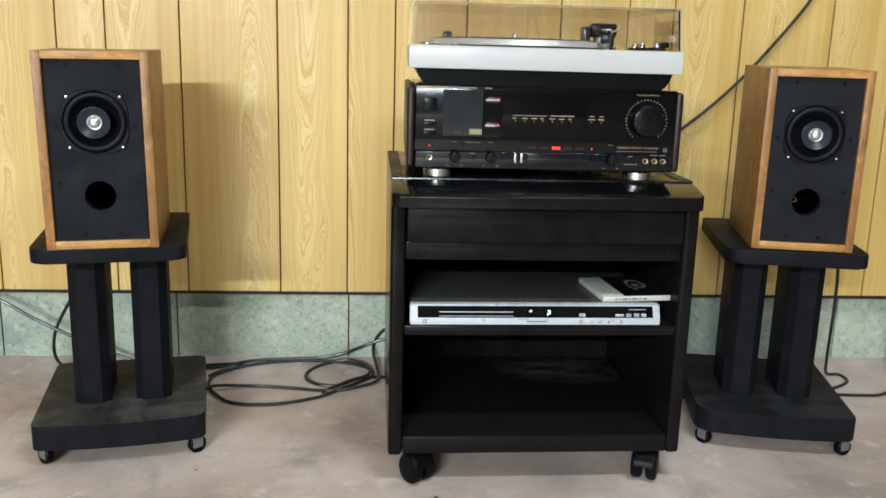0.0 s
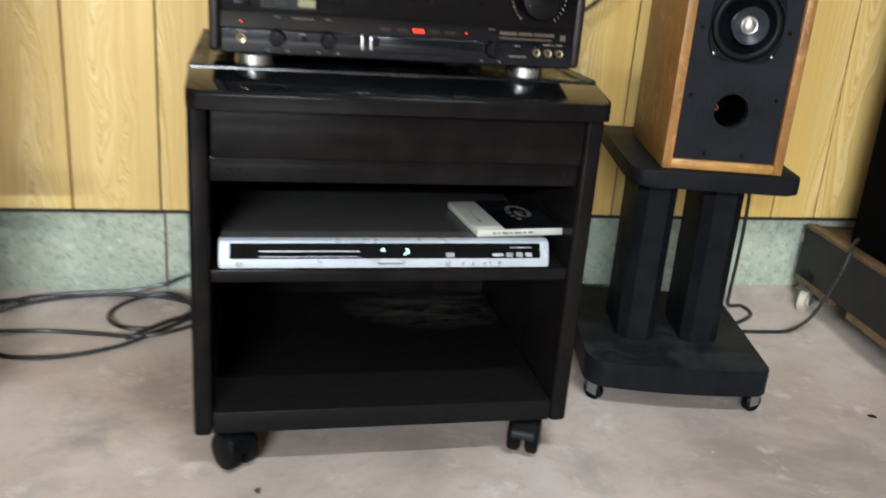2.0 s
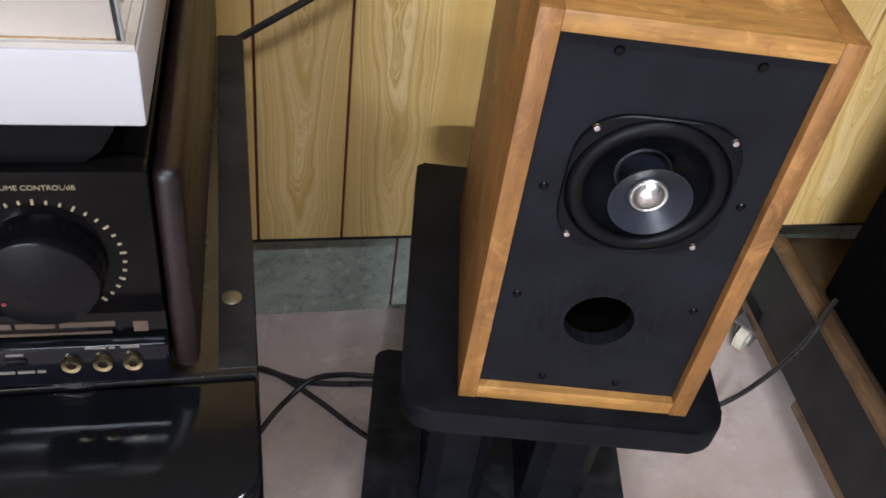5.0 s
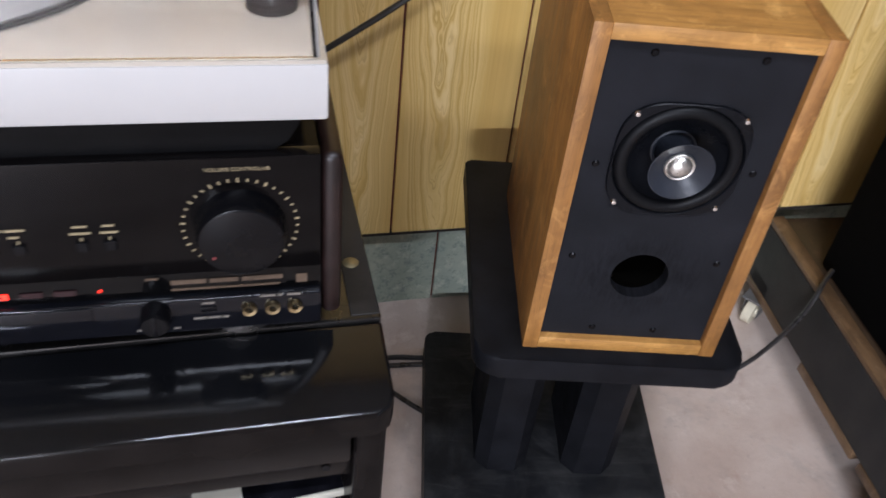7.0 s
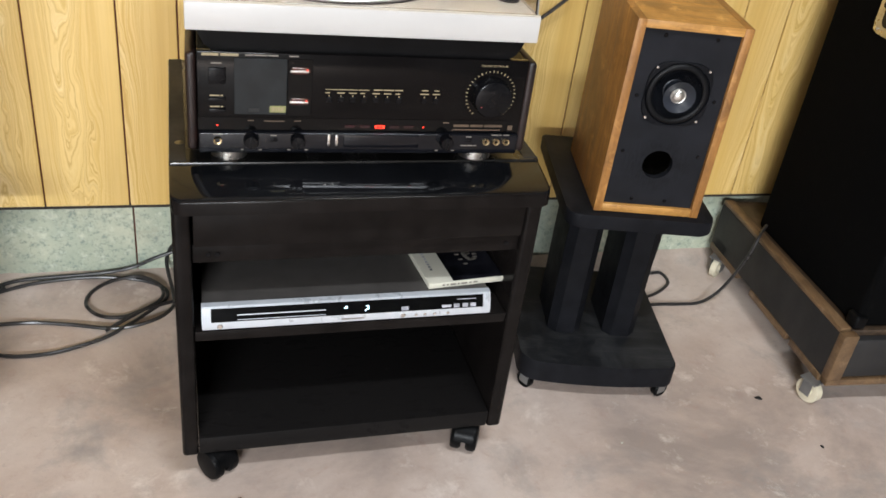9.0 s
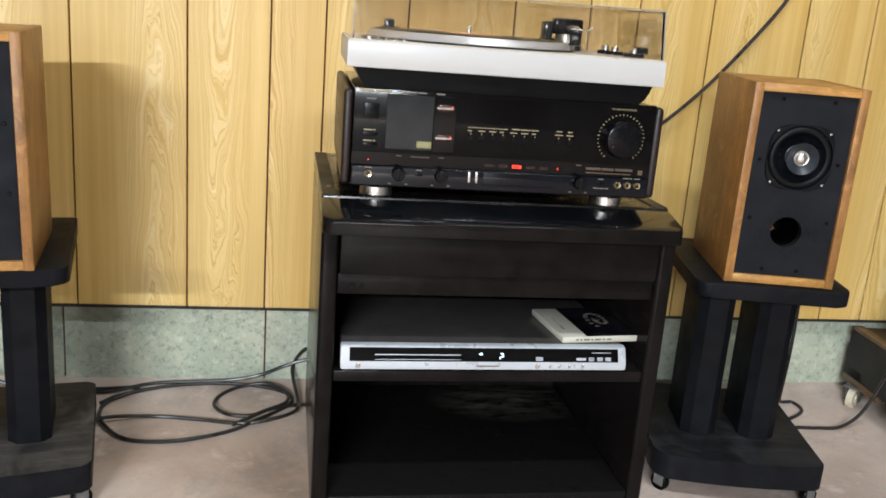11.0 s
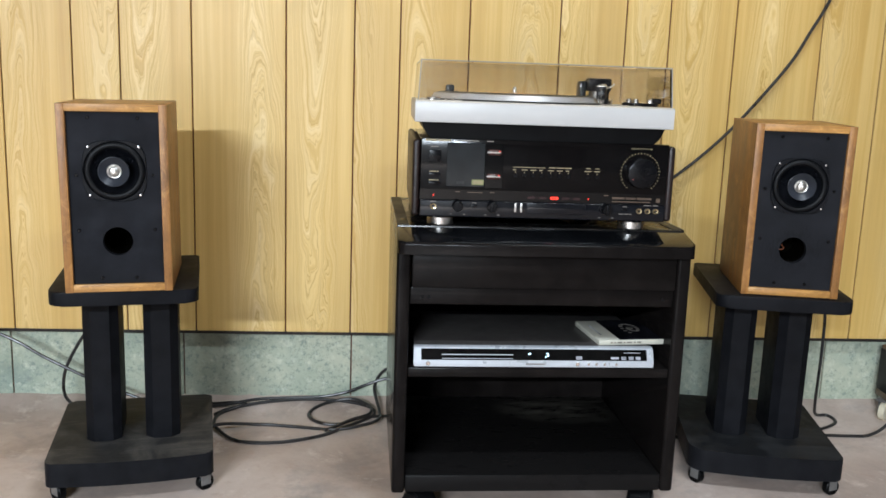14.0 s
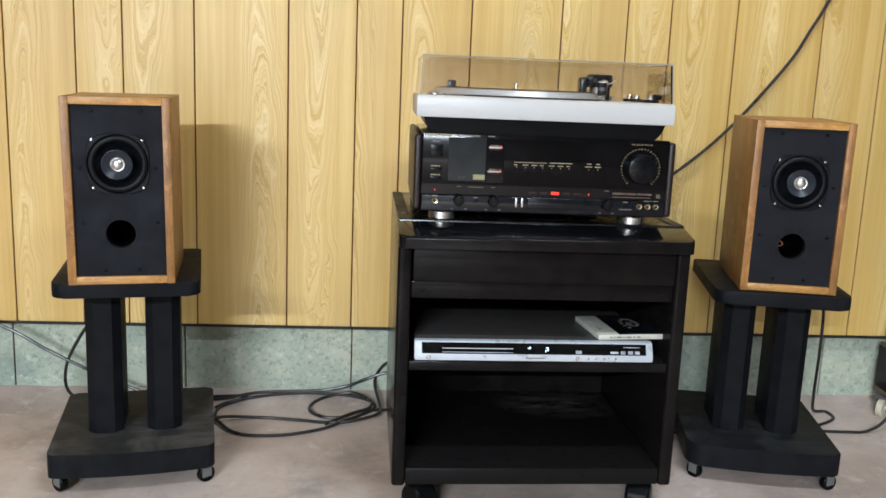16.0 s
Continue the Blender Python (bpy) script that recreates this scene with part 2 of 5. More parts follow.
def dusty_board():
    n = Nodes("dusty_black_board")
    co = n.coords()
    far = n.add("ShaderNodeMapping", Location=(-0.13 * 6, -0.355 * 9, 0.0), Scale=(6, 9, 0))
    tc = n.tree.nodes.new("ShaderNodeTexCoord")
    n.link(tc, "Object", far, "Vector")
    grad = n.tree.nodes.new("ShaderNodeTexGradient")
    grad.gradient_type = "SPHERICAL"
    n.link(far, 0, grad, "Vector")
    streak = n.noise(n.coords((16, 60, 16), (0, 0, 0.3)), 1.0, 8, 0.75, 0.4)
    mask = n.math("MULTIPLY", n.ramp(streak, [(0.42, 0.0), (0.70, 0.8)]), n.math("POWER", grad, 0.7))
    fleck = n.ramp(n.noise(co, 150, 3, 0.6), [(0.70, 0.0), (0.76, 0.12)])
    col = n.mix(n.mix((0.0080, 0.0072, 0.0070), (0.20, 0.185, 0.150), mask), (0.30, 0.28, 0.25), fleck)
    n.colour(col)
    n.rough(n.ramp(streak, [(0.3, 0.22), (0.7, 0.40)]))
    n.bsdf.inputs["Specular IOR Level"].default_value = 0.07
    return n.mat


M_DUSTY = dusty_board()
M_STAND = plain("black_painted_wood", (0.0076, 0.0078, 0.0094), 0.50, vary=0.3, grain=0.12, dust=0.05, spec=0.07, dust_colour=(0.13, 0.12, 0.11))


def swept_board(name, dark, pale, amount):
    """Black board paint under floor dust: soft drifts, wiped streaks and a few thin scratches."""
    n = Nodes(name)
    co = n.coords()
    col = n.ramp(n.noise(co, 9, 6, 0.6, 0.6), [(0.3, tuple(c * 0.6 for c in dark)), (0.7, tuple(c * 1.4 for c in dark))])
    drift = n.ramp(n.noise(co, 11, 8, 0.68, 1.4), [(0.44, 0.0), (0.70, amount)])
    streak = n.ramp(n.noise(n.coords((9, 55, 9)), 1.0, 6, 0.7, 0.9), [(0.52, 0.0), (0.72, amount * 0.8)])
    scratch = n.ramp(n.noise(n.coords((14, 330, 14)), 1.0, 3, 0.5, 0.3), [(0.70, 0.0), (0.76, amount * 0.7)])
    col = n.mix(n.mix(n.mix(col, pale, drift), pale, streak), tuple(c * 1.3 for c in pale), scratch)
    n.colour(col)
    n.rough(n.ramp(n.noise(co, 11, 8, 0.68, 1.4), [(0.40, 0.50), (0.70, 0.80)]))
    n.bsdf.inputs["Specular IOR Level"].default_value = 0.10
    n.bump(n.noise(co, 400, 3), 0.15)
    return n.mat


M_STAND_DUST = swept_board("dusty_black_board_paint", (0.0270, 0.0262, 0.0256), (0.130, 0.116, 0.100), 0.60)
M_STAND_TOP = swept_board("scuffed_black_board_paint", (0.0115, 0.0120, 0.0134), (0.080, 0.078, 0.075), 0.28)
M_BAFFLE = plain("black_baffle_paint", (0.0108, 0.0113, 0.0142), 0.60, spec=0.08, vary=0.35, grain=0.2, scale=18, dust=0.05, dust_colour=(0.09, 0.09, 0.10))
def scuffed_baffle():
    """Baffle paint with dark finger marks rubbed round the port."""
    n = Nodes("scuffed_baffle_paint")
    co = n.coords()
    col = n.ramp(n.noise(co, 18, 5), [(0.3, (0.0096, 0.0099, 0.0116)), (0.7, (0.0148, 0.0153, 0.0186))])
    tc = n.tree.nodes.new("ShaderNodeTexCoord")
    near = n.add("ShaderNodeMapping", Location=(0.0, 0.0, -0.0885 / 0.058), Scale=(1 / 0.072, 0, 1 / 0.058))
    n.link(tc, "Object", near, "Vector")
    ball = n.tree.nodes.new("ShaderNodeTexGradient")
    ball.gradient_type = "SPHERICAL"
    n.link(near, 0, ball, "Vector")
    strokes = n.noise(n.coords((260, 1, 60)), 1.0, 5, 0.7, 0.5)
    mask = n.math("MULTIPLY", n.ramp(strokes, [(0.42, 0.0), (0.66, 0.6)]), n.ramp(ball, [(0.02, 0.0), (0.42, 1.0)]))
    n.colour(n.mix(col, (0.0016, 0.0015, 0.0017), mask))
    n.bsdf.inputs["Roughness"].default_value = 0.6
    n.bsdf.inputs["Specular IOR Level"].default_value = 0.08
    n.bump(n.noise(co, 400, 3), 0.2)
    return n.mat


M_SCUFFED = scuffed_baffle()
M_TEAK = cabinet_wood("oiled_teak", (0.44, 0.200, 0.050), (0.19, 0.078, 0.019))
# cross-grained teak, brightened in colour to make up for weak overhead light
M_TEAK_ACROSS_LIT = cabinet_wood("oiled_teak_across_lit", (0.60, 0.305, 0.078), (0.29, 0.128, 0.031), (4, 60, 60))
M_CHERRY = cabinet_wood("dark_cherry_veneer", (0.018, 0.0065, 0.005), (0.007, 0.0030, 0.0025), (60, 4, 60))
M_RAW = cabinet_wood("bare_plywood", (0.20, 0.118, 0.058), (0.090, 0.050, 0.025), (50, 6, 50))
M_DECKWOOD = cabinet_wood("dirty_plywood", (0.075, 0.046, 0.026), (0.030, 0.018, 0.011), (50, 6, 50))
M_COPPER = plain("orange_wire", (0.30, 0.09, 0.04), 0.4)
M_PORT = plain("port_black", (0.0022, 0.0020, 0.0016), 0.7, spec=0.0)
M_SURROUND = plain("black_rubber_roll", (0.0036, 0.0038, 0.0046), 0.46, spec=0.16, vary=0.15, rough_vary=0.04)
M_FORK = plain("dull_zinc", (0.15, 0.145, 0.14), 0.42, metal=0.25, vary=0.25, dust=0.25)
M_CARPET = carpet()
M_AMP = plain("black_anodised_metal", (0.0032, 0.0027, 0.0028), 0.12, spec=0.13, rough_vary=0.05, metal=0.0, vary=0.2, grain=0.03, dust=0.003)
M_AMP_GLASS = plain("black_glossy_plastic", (0.0020, 0.0020, 0.0022), 0.08, spec=0.2, vary=0.2, grain=0.0, rough_vary=0.03)
M_FASCIA = plain("blue_black_satin_metal", (0.0042, 0.0046, 0.0066), 0.12, spec=0.30, rough_vary=0.04, vary=0.2, grain=0.02)
M_SMOKE = plain("grey_smoked_window", (0.0125, 0.0150, 0.0165), 0.14, vary=0.25, grain=0.0, rough_vary=0.04, spec=0.30)
M_KNOB = plain("black_knob_metal", (0.0030, 0.0030, 0.0038), 0.26, spec=0.18, vary=0.2)
M_GOLD = plain("pale_gold_print", (0.27, 0.215, 0.125), 0.5)
M_GREY_PRINT = plain("grey_print", (0.16, 0.14, 0.12), 0.5)
M_BRONZE = plain("dim_bronze_print", (0.085, 0.055, 0.035), 0.5)
M_BRASS = plain("brass_jack", (0.48, 0.38, 0.22), 0.25, metal=1.0)
M_BRASS_DULL = plain("dull_brass", (0.22, 0.19, 0.11), 0.45, metal=0.7)
M_STRIP = plain("worn_grey_black_laminate", (0.018, 0.018, 0.019), 0.45, spec=0.14, vary=0.4, scale=14, dust=0.15)
M_HOLE = plain("jack_hole", (0.004, 0.004, 0.004), 0.6)
M_STEEL = plain("satin_steel", (0.62, 0.60, 0.57), 0.30, metal=1.0)
M_CHROME = plain("bright_screw_metal", (0.80, 0.79, 0.77), 0.18, metal=1.0)
M_DOME = plain("silver_foil_dome", (0.68, 0.66, 0.62), 0.34, metal=1.0, vary=0.18, scale=160, grain=0.5, fine=420)
M_SILVER = plain("silver_grey_paint", (0.48, 0.468, 0.455), 0.42, vary=0.04, scale=6, grain=0.03)
M_DECK = plain("champagne_deck_metal", (0.50, 0.455, 0.385), 0.38, metal=0.15, vary=0.06, grain=0.02)
M_PLATTER = plain("turned_aluminium", (0.60, 0.60, 0.595), 0.30, metal=0.65, vary=0.03, scale=3, grain=0.0, rough_vary=0.03)
M_VINYL = plain("black_vinyl", (0.014, 0.0135, 0.013), 0.36, vary=0.1)
M_LABEL = plain("orange_record_label", (0.62, 0.28, 0.085), 0.6)
M_RUBBER = plain("black_rubber", (0.0035, 0.0035, 0.0038), 0.40, spec=0.08, vary=0.3)
M_CABLE = plain("black_cable_sheath", (0.020, 0.018, 0.018), 0.34, vary=0.3, spec=0.45)
M_CONE = plain("dark_cone", (0.0045, 0.0050, 0.0066), 0.34, spec=0.14, vary=0.2)
M_WHIZZER = plain("grey_poly_cone", (0.018, 0.021, 0.028), 0.36, spec=0.30, vary=0.2)
M_DVD = plain("silver_plastic", (0.50, 0.525, 0.56), 0.33, metal=0.3, vary=0.05)
M_DVDTOP = plain("grey_steel_lid", (0.050, 0.045, 0.042), 0.42, vary=0.15)
M_RED = glowing("red_indicator", (1.0, 0.035, 0.015), 2.2)
M_CYAN = glowing("cyan_display", (0.55, 0.85, 1.0), 2.2)
M_FILAMENT = glowing("red_filament", (0.8, 0.06, 0.04), 0.18)
M_DOT = plain("dull_red_dot", (0.20, 0.03, 0.03), 0.4)
M_DIMRED = plain("dark_red_window", (0.020, 0.004, 0.006), 0.15, vary=0.2)
M_TUBE = plain("tube_glass", (0.060, 0.022, 0.018), 0.12, vary=0.3)
M_STICKER = plain("olive_sticker", (0.20, 0.20, 0.075), 0.5)
M_ACRYLIC = acrylic()
# grey that imitates light caught by the dust cover's edges
M_EDGE_GLINT = plain("edge_glint_grey", (0.26, 0.25, 0.235), 0.22, vary=0.1, grain=0.0)
M_PAPER = plain("cream_paper", (0.52, 0.50, 0.42), 0.5, vary=0.06)
M_COVER = plain("dark_blue_sleeve", (0.008, 0.008, 0.011), 0.12, vary=0.8, scale=28, rough_vary=0.04)
M_PALE = plain("grey_print_pale", (0.30, 0.30, 0.33), 0.3, vary=0.6, scale=60)
M_CREAM = plain("cream_wheel", (0.62, 0.56, 0.42), 0.45, vary=0.15)
M_BLACKWOOD = plain("worn_black_plywood", (0.011, 0.010, 0.0098), 0.7, vary=0.4, scale=12, grain=0.3, dust=0.10, dust_colour=(0.12, 0.09, 0.065))


# ---- mesh helpers ----
def block(bm, x0, x1, y0, y1, z0, z1, bevel=0.0, seg=2):
    made = bmesh.ops.create_cube(bm, size=1.0)["verts"]
    for v in made:
        v.co = Vector((x0 + (v.co.x + 0.5) * (x1 - x0), y0 + (v.co.y + 0.5) * (y1 - y0), z0 + (v.co.z + 0.5) * (z1 - z0)))
    if bevel > 0:
        edges = list({e for v in made for e in v.link_edges})
        bmesh.ops.bevel(bm, geom=edges, offset=bevel, segments=seg, affect="EDGES", profile=0.5)
    return bm


def prism(bm, outline, z0, z1, bevel=0.0, seg=2):
    """An upright prism over a plan outline, with its rims rounded."""
    lo = [bm.verts.new((x, y, z0)) for x, y in outline]
    hi = [bm.verts.new((x, y, z1)) for x, y in outline]
    n = len(outline)
    faces = [bm.faces.new(lo[::-1]), bm.faces.new(hi)]
    for i in range(n):
        bm.faces.new((lo[i], lo[(i + 1) % n], hi[(i + 1) % n], hi[i]))
    if bevel > 0:
        edges = list(faces[0].edges) + list(faces[1].edges)
        bmesh.ops.bevel(bm, geom=edges, offset=bevel, segments=seg, affect="EDGES", profile=0.5)
    return bm


def rounded(x0, x1, y0, y1, r, seg=6, rear=None):
    """The outline of a rectangle with rounded corners; rear: the radius at the far side."""
    rear = r if rear is None else rear
    out = []
    for cx, cy, a0, rr in ((x1, y1, 0, rear), (x0, y1, 90, rear), (x0, y0, 180, r), (x1, y0, 270, r)):
        sx, sy = (1 if cx == x1 else -1), (1 if cy == y1 else -1)
        for k in range(seg + 1):
            a = radians(a0 + 90 * k / seg)
            out.append((cx - sx * rr + rr * math.cos(a), cy - sy * rr + rr * math.sin(a)))
    return out


def lathe(bm, profile, m=Matrix(), seg=32):
    """Turns a profile of (radius, height) about the z axis, then moves it by m."""
    rings = []
    for r, h in profile:
        if r < 1e-6:
            rings.append([bm.verts.new(m @ Vector((0, 0, h)))])
        else:
            rings.append([bm.verts.new(m @ Vector((r * math.cos(2 * math.pi * k / seg), r * math.sin(2 * math.pi * k / seg), h))) for k in range(seg)])
    for a, b in zip(rings, rings[1:]):
        for k in range(seg):
            q = (k + 1) % seg
            if len(a) == 1 and len(b) > 1:
                bm.faces.new((a[0], b[k], b[q]))
            elif len(b) == 1 and len(a) > 1:
                bm.faces.new((a[k], a[q], b[0]))
            elif len(a) > 1:
                bm.faces.new((a[k], a[q], b[q], b[k]))
    return bm


def disc(bm, m, r, h, seg=24, bevel=0.0):
    """A capped cylinder along m's z axis."""
    prof = [(0, 0), (r, 0), (r, h - bevel), (r - bevel, h), (0, h)] if bevel else [(0, 0), (r, 0), (r, h), (0, h)]
    return lathe(bm, prof, m, seg)


def facing(x, y, z):
    """A pose whose z axis points out of a front (towards -y)."""
    return pose(x, y, z, 90, 0, 0)


def sweep(points, radius, sides=8, steps=10):
    """A cord through the points, smoothed."""
    pts = [Vector(p) for p in points]
    ext = [2 * pts[0] - pts[1], *pts, 2 * pts[-1] - pts[-2]]
    line = []
    for i in range(1, len(ext) - 2):
        p0, p1, p2, p3 = ext[i - 1:i + 3]
        for k in range(steps):
            t = k / steps
            line.append(0.5 * ((2 * p1) + (p2 - p0) * t + (2 * p0 - 5 * p1 + 4 * p2 - p3) * t * t + (3 * p1 - p0 - 3 * p2 + p3) * t ** 3))
    line.append(pts[-1])
    bm = bmesh.new()
    rings, side = [], None
    for i, p in enumerate(line):
        d = (line[min(i + 1, len(line) - 1)] - line[max(i - 1, 0)]).normalized()
        side = (side - d * side.dot(d)).normalized() if side else d.orthogonal().normalized()
        up = d.cross(side)
        rings.append([bm.verts.new(p + radius * (math.cos(2 * math.pi * k / sides) * side + math.sin(2 * math.pi * k / sides) * up)) for k in range(sides)])
    for a, b in zip(rings, rings[1:]):
        for k in range(sides):
            bm.faces.new((a[k], a[(k + 1) % sides], b[(k + 1) % sides], b[k]))
    bm.faces.new(rings[0][::-1])
    bm.faces.new(rings[-1])
    return bm


def to_mesh(name, bm, material, smooth=True):
    bmesh.ops.recalc_face_normals(bm, faces=bm.faces)
    me = bpy.data.meshes.new(name)
    bm.to_mesh(me)
    bm.free()
    me.materials.append(material)
    if smooth:
        me.polygons.foreach_set("use_smooth", [True] * len(me.polygons))
        me.set_sharp_from_angle(angle=radians(35))
    return me


def part(name, bm, material, parent, label="", m=None):
    """Links a bmesh as one mesh object under a thing or a part."""
    ob = new(name, to_mesh(name, bm, material))
    ob.parent = parent
    if m is not None:
        ob.matrix_basis = m
    if label:
        tagged(ob, label)
    return ob


def thing(name, m, label, category, group="", kind=""):
    ob = new(name)
    ob.empty_display_size = 0.05
    ob.matrix_basis = m
    return tagged(ob, label, category, group, kind)


def solo(name, bm, material, label, category="", kind="", m=None):
    ob = new(name, to_mesh(name, bm, material))
    if m is not None:
        ob.matrix_basis = m
    return tagged(ob, label, category, "", kind)


def bars(name, parent, material, x0, z, widths, height, y, gap=0.0012):
    """A line of unreadable print: short bars on a front."""
    bm = bmesh.new()
    x = x0
    for w in widths:
        block(bm, x, x + w, y - 0.0004, y + 0.0004, z - height / 2, z + height / 2)
        x += w + gap
    return part(name, bm, material, parent)


def words(name, text, size, material, parent, m):
    """Readable print, in the built-in font, as a thin mesh."""
    cu = bpy.data.curves.new(name, "FONT")
    cu.body, cu.size, cu.extrude, cu.align_x = text, size, 0.0002, "CENTER"
    tmp = bpy.data.objects.new(name, cu)
    scene.collection.objects.link(tmp)
    bpy.context.view_layer.update()
    me = bpy.data.meshes.new_from_object(tmp.evaluated_get(bpy.context.evaluated_depsgraph_get()))
    bpy.data.objects.remove(tmp)
    me.materials.clear()
    me.materials.append(material)
    ob = new(name, me)
    ob.parent, ob.matrix_basis = parent, m
    return ob


# ---- the room ----
WALL_Y, BASE_Y, PANEL_Z = 1.95, 1.985, 0.198
X0, X1, Y0, TOP = -2.8, 2.6, -5.2, 2.35
bm = bmesh.new()
# flat, then rising a little to a rough mortar fillet along the foundation
span = random.Random(5)
rows = [(Y0 - 0.1, 0.0), (1.45, 0.0), (1.68, 0.006), (1.90, 0.012), (1.925, 0.0155), (1.950, 0.0200), (1.970, 0.0250), (1.986, 0.0300), (BASE_Y + 0.2, 0.0300)]
cols = [X0 - 0.1 + (X1 - X0 + 0.2) * k / 180 for k in range(181)]
grid = [[bm.verts.new((x, y, z + (span.uniform(-0.0016, 0.0016) if 1.91 < y < 2.0 else 0.0))) for x in cols] for y, z in rows]
under = [[bm.verts.new((x, y, -0.12)) for x in (cols[0], cols[-1])] for y in (rows[0][0], rows[-1][0])]
for a, b in zip(grid, grid[1:]):
    for k in range(180):
        bm.faces.new((a[k], a[k + 1], b[k + 1], b[k]))
bm.faces.new((*grid[0], under[0][1], under[0][0]))
bm.faces.new((*grid[-1], under[1][1], under[1][0]))
bm.faces.new((*[row[0] for row in grid], under[1][0], under[0][0]))
bm.faces.new((*[row[-1] for row in grid], under[1][1], under[0][1]))
bm.faces.new((under[0][0], under[0][1], under[1][1], under[1][0]))
solo("floor", bm, M_FLOOR, "worn pinkish grey concrete floor with stains", kind="structure")
# ceiling and three walls out of view, added to shape the bounce light
bm = bmesh.new()
block(bm, X0 - 0.1, X1 + 0.1, Y0 - 0.1, BASE_Y + 0.2, TOP, TOP + 0.1)
solo("ceiling", bm, M_CEIL, "unseen grey ceiling added to tune bounce light", kind="structure")
for nm, box in (("wall_west", (X0 - 0.1, X0, Y0, BASE_Y)), ("wall_east", (X1, X1 + 0.1, Y0, BASE_Y)), ("wall_south", (X0, X1, Y0 - 0.1, Y0))):
    bm = bmesh.new()
    block(bm, *box, 0.0, TOP)
    solo(nm, bm, M_WALL, "unseen dark wall added to hold down fill light", kind="structure")
bm = bmesh.new()
block(bm, X0, X1, WALL_Y + 0.006, BASE_Y + 0.12, PANEL_Z + 0.002, TOP)
wall_north = solo("wall_north", bm, M_GAP, "yellow wood-print panelled wall with dark vertical grooves", kind="structure")
bm = bmesh.new()
block(bm, X0, X1, BASE_Y + 0.006, BASE_Y + 0.12, 0.0, PANEL_Z + 0.002)
foundation = solo("wall_base", bm, M_GAP, "mint green painted concrete foundation under the panelling", kind="structure")

# added dark strip: the shadow gap below the panelling, built as a solid
bm = bmesh.new()
block(bm, X0, X1, WALL_Y + 0.003, BASE_Y - 0.001, PANEL_Z - 0.0075, PANEL_Z + 0.0015, 0.001, 1)
solo("gap_shade_strip", bm, M_GAP_SHADE, "dark strip standing in for the shaded gap under the panelling", kind="structure")


# ---- rolling cart ----
def twin_caster(name, parent, m, r=0.027):
    """A hooded twin-wheel caster."""
    c = part(name, lathe(bmesh.new(), [(0, 2 * r + 0.004), (0.011, 2 * r + 0.004), (0.011, r), (0, r)], seg=16), M_RUBBER, parent, m=m)
    for sx in (-1, 1):
        bm = bmesh.new()
        prof = [(0, 0), (r * 0.86, 0), (r, 0.004), (r, 0.014), (r * 0.9, 0.018), (r * 0.55, 0.0195), (0, 0.0195)]
        lathe(bm, prof, pose(sx * 0.004, 0.0, r, 0, 90 * sx, 0), 24)
        part("wheel", bm, M_RUBBER, c)
    bm = bmesh.new()
    hood = [(r * 1.07 * math.cos(radians(a)), r * 1.07 * math.sin(radians(a))) for a in range(-20, 171, 10)]
    inner = [(r * 0.98 * math.cos(radians(a)), r * 0.98 * math.sin(radians(a))) for a in range(170, -21, -10)]
    ring = [(y, z + r) for y, z in hood + inner]
    lo = [bm.verts.new((-0.016, y, z)) for y, z in ring]
    hi = [bm.verts.new((0.016, y, z)) for y, z in ring]
    k = len(hood)
    for i in range(len(ring)):
        j = (i + 1) % len(ring)
        bm.faces.new((lo[i], lo[j], hi[j], hi[i]))
    for i in range(k - 1):
        bm.faces.new((lo[i], lo[i + 1], lo[len(ring) - 2 - i], lo[len(ring) - 1 - i]))
        bm.faces.new((hi[i], hi[len(ring) - 1 - i], hi[len(ring) - 2 - i], hi[i + 1]))
    part("hood", bm, M_RUBBER, c)
    return c


cart = thing("rolling_cart", pose(0.2970, 1.410, 0, 0, 0, 0.6), "black laminate rolling media cart with drawer and open shelves", "cart")
W, D = 0.2575, 0.425
for sx in (-1, 1):
    bm = bmesh.new()
    block(bm, *sorted((sx * W, sx * (W - 0.024))), 0.0, D, 0.056, 0.506, 0.006, 3)
    part("side_panel", bm, M_SATIN, cart)
bm = bmesh.new()
block(bm, -W + 0.024, W - 0.024, D - 0.012, D - 0.003, 0.058, 0.505)
part("back_panel", bm, M_SATIN, cart)
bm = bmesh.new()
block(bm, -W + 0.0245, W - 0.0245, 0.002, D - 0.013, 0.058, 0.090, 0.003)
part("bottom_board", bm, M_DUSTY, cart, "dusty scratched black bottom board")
bm = bmesh.new()
block(bm, -W + 0.0245, W - 0.0245, 0.006, D - 0.013, 0.272, 0.289, 0.002)
part("shelf", bm, M_SATIN, cart)
bm = bmesh.new()
block(bm, -W + 0.0265, W - 0.0265, -0.002, 0.016, 0.4335, 0.4935, 0.003)
part("drawer_front", bm, M_SATIN, cart)
bm = bmesh.new()
block(bm, -W + 0.0245, W - 0.0245, 0.010, 0.026, 0.402, 0.4325, 0.002)
block(bm, -W + 0.0245, W - 0.0245, 0.020, D - 0.013, 0.425, 0.4320)
rail = part("drawer_rail", bm, M_SATIN, cart)
for x in (-0.212, -0.200, 0.214):
    bm = bmesh.new()
    disc(bm, facing(x, 0.0095, 0.4155), 0.0035, 0.0012, 12)
    part("screw_head", bm, M_KNOB, rail)
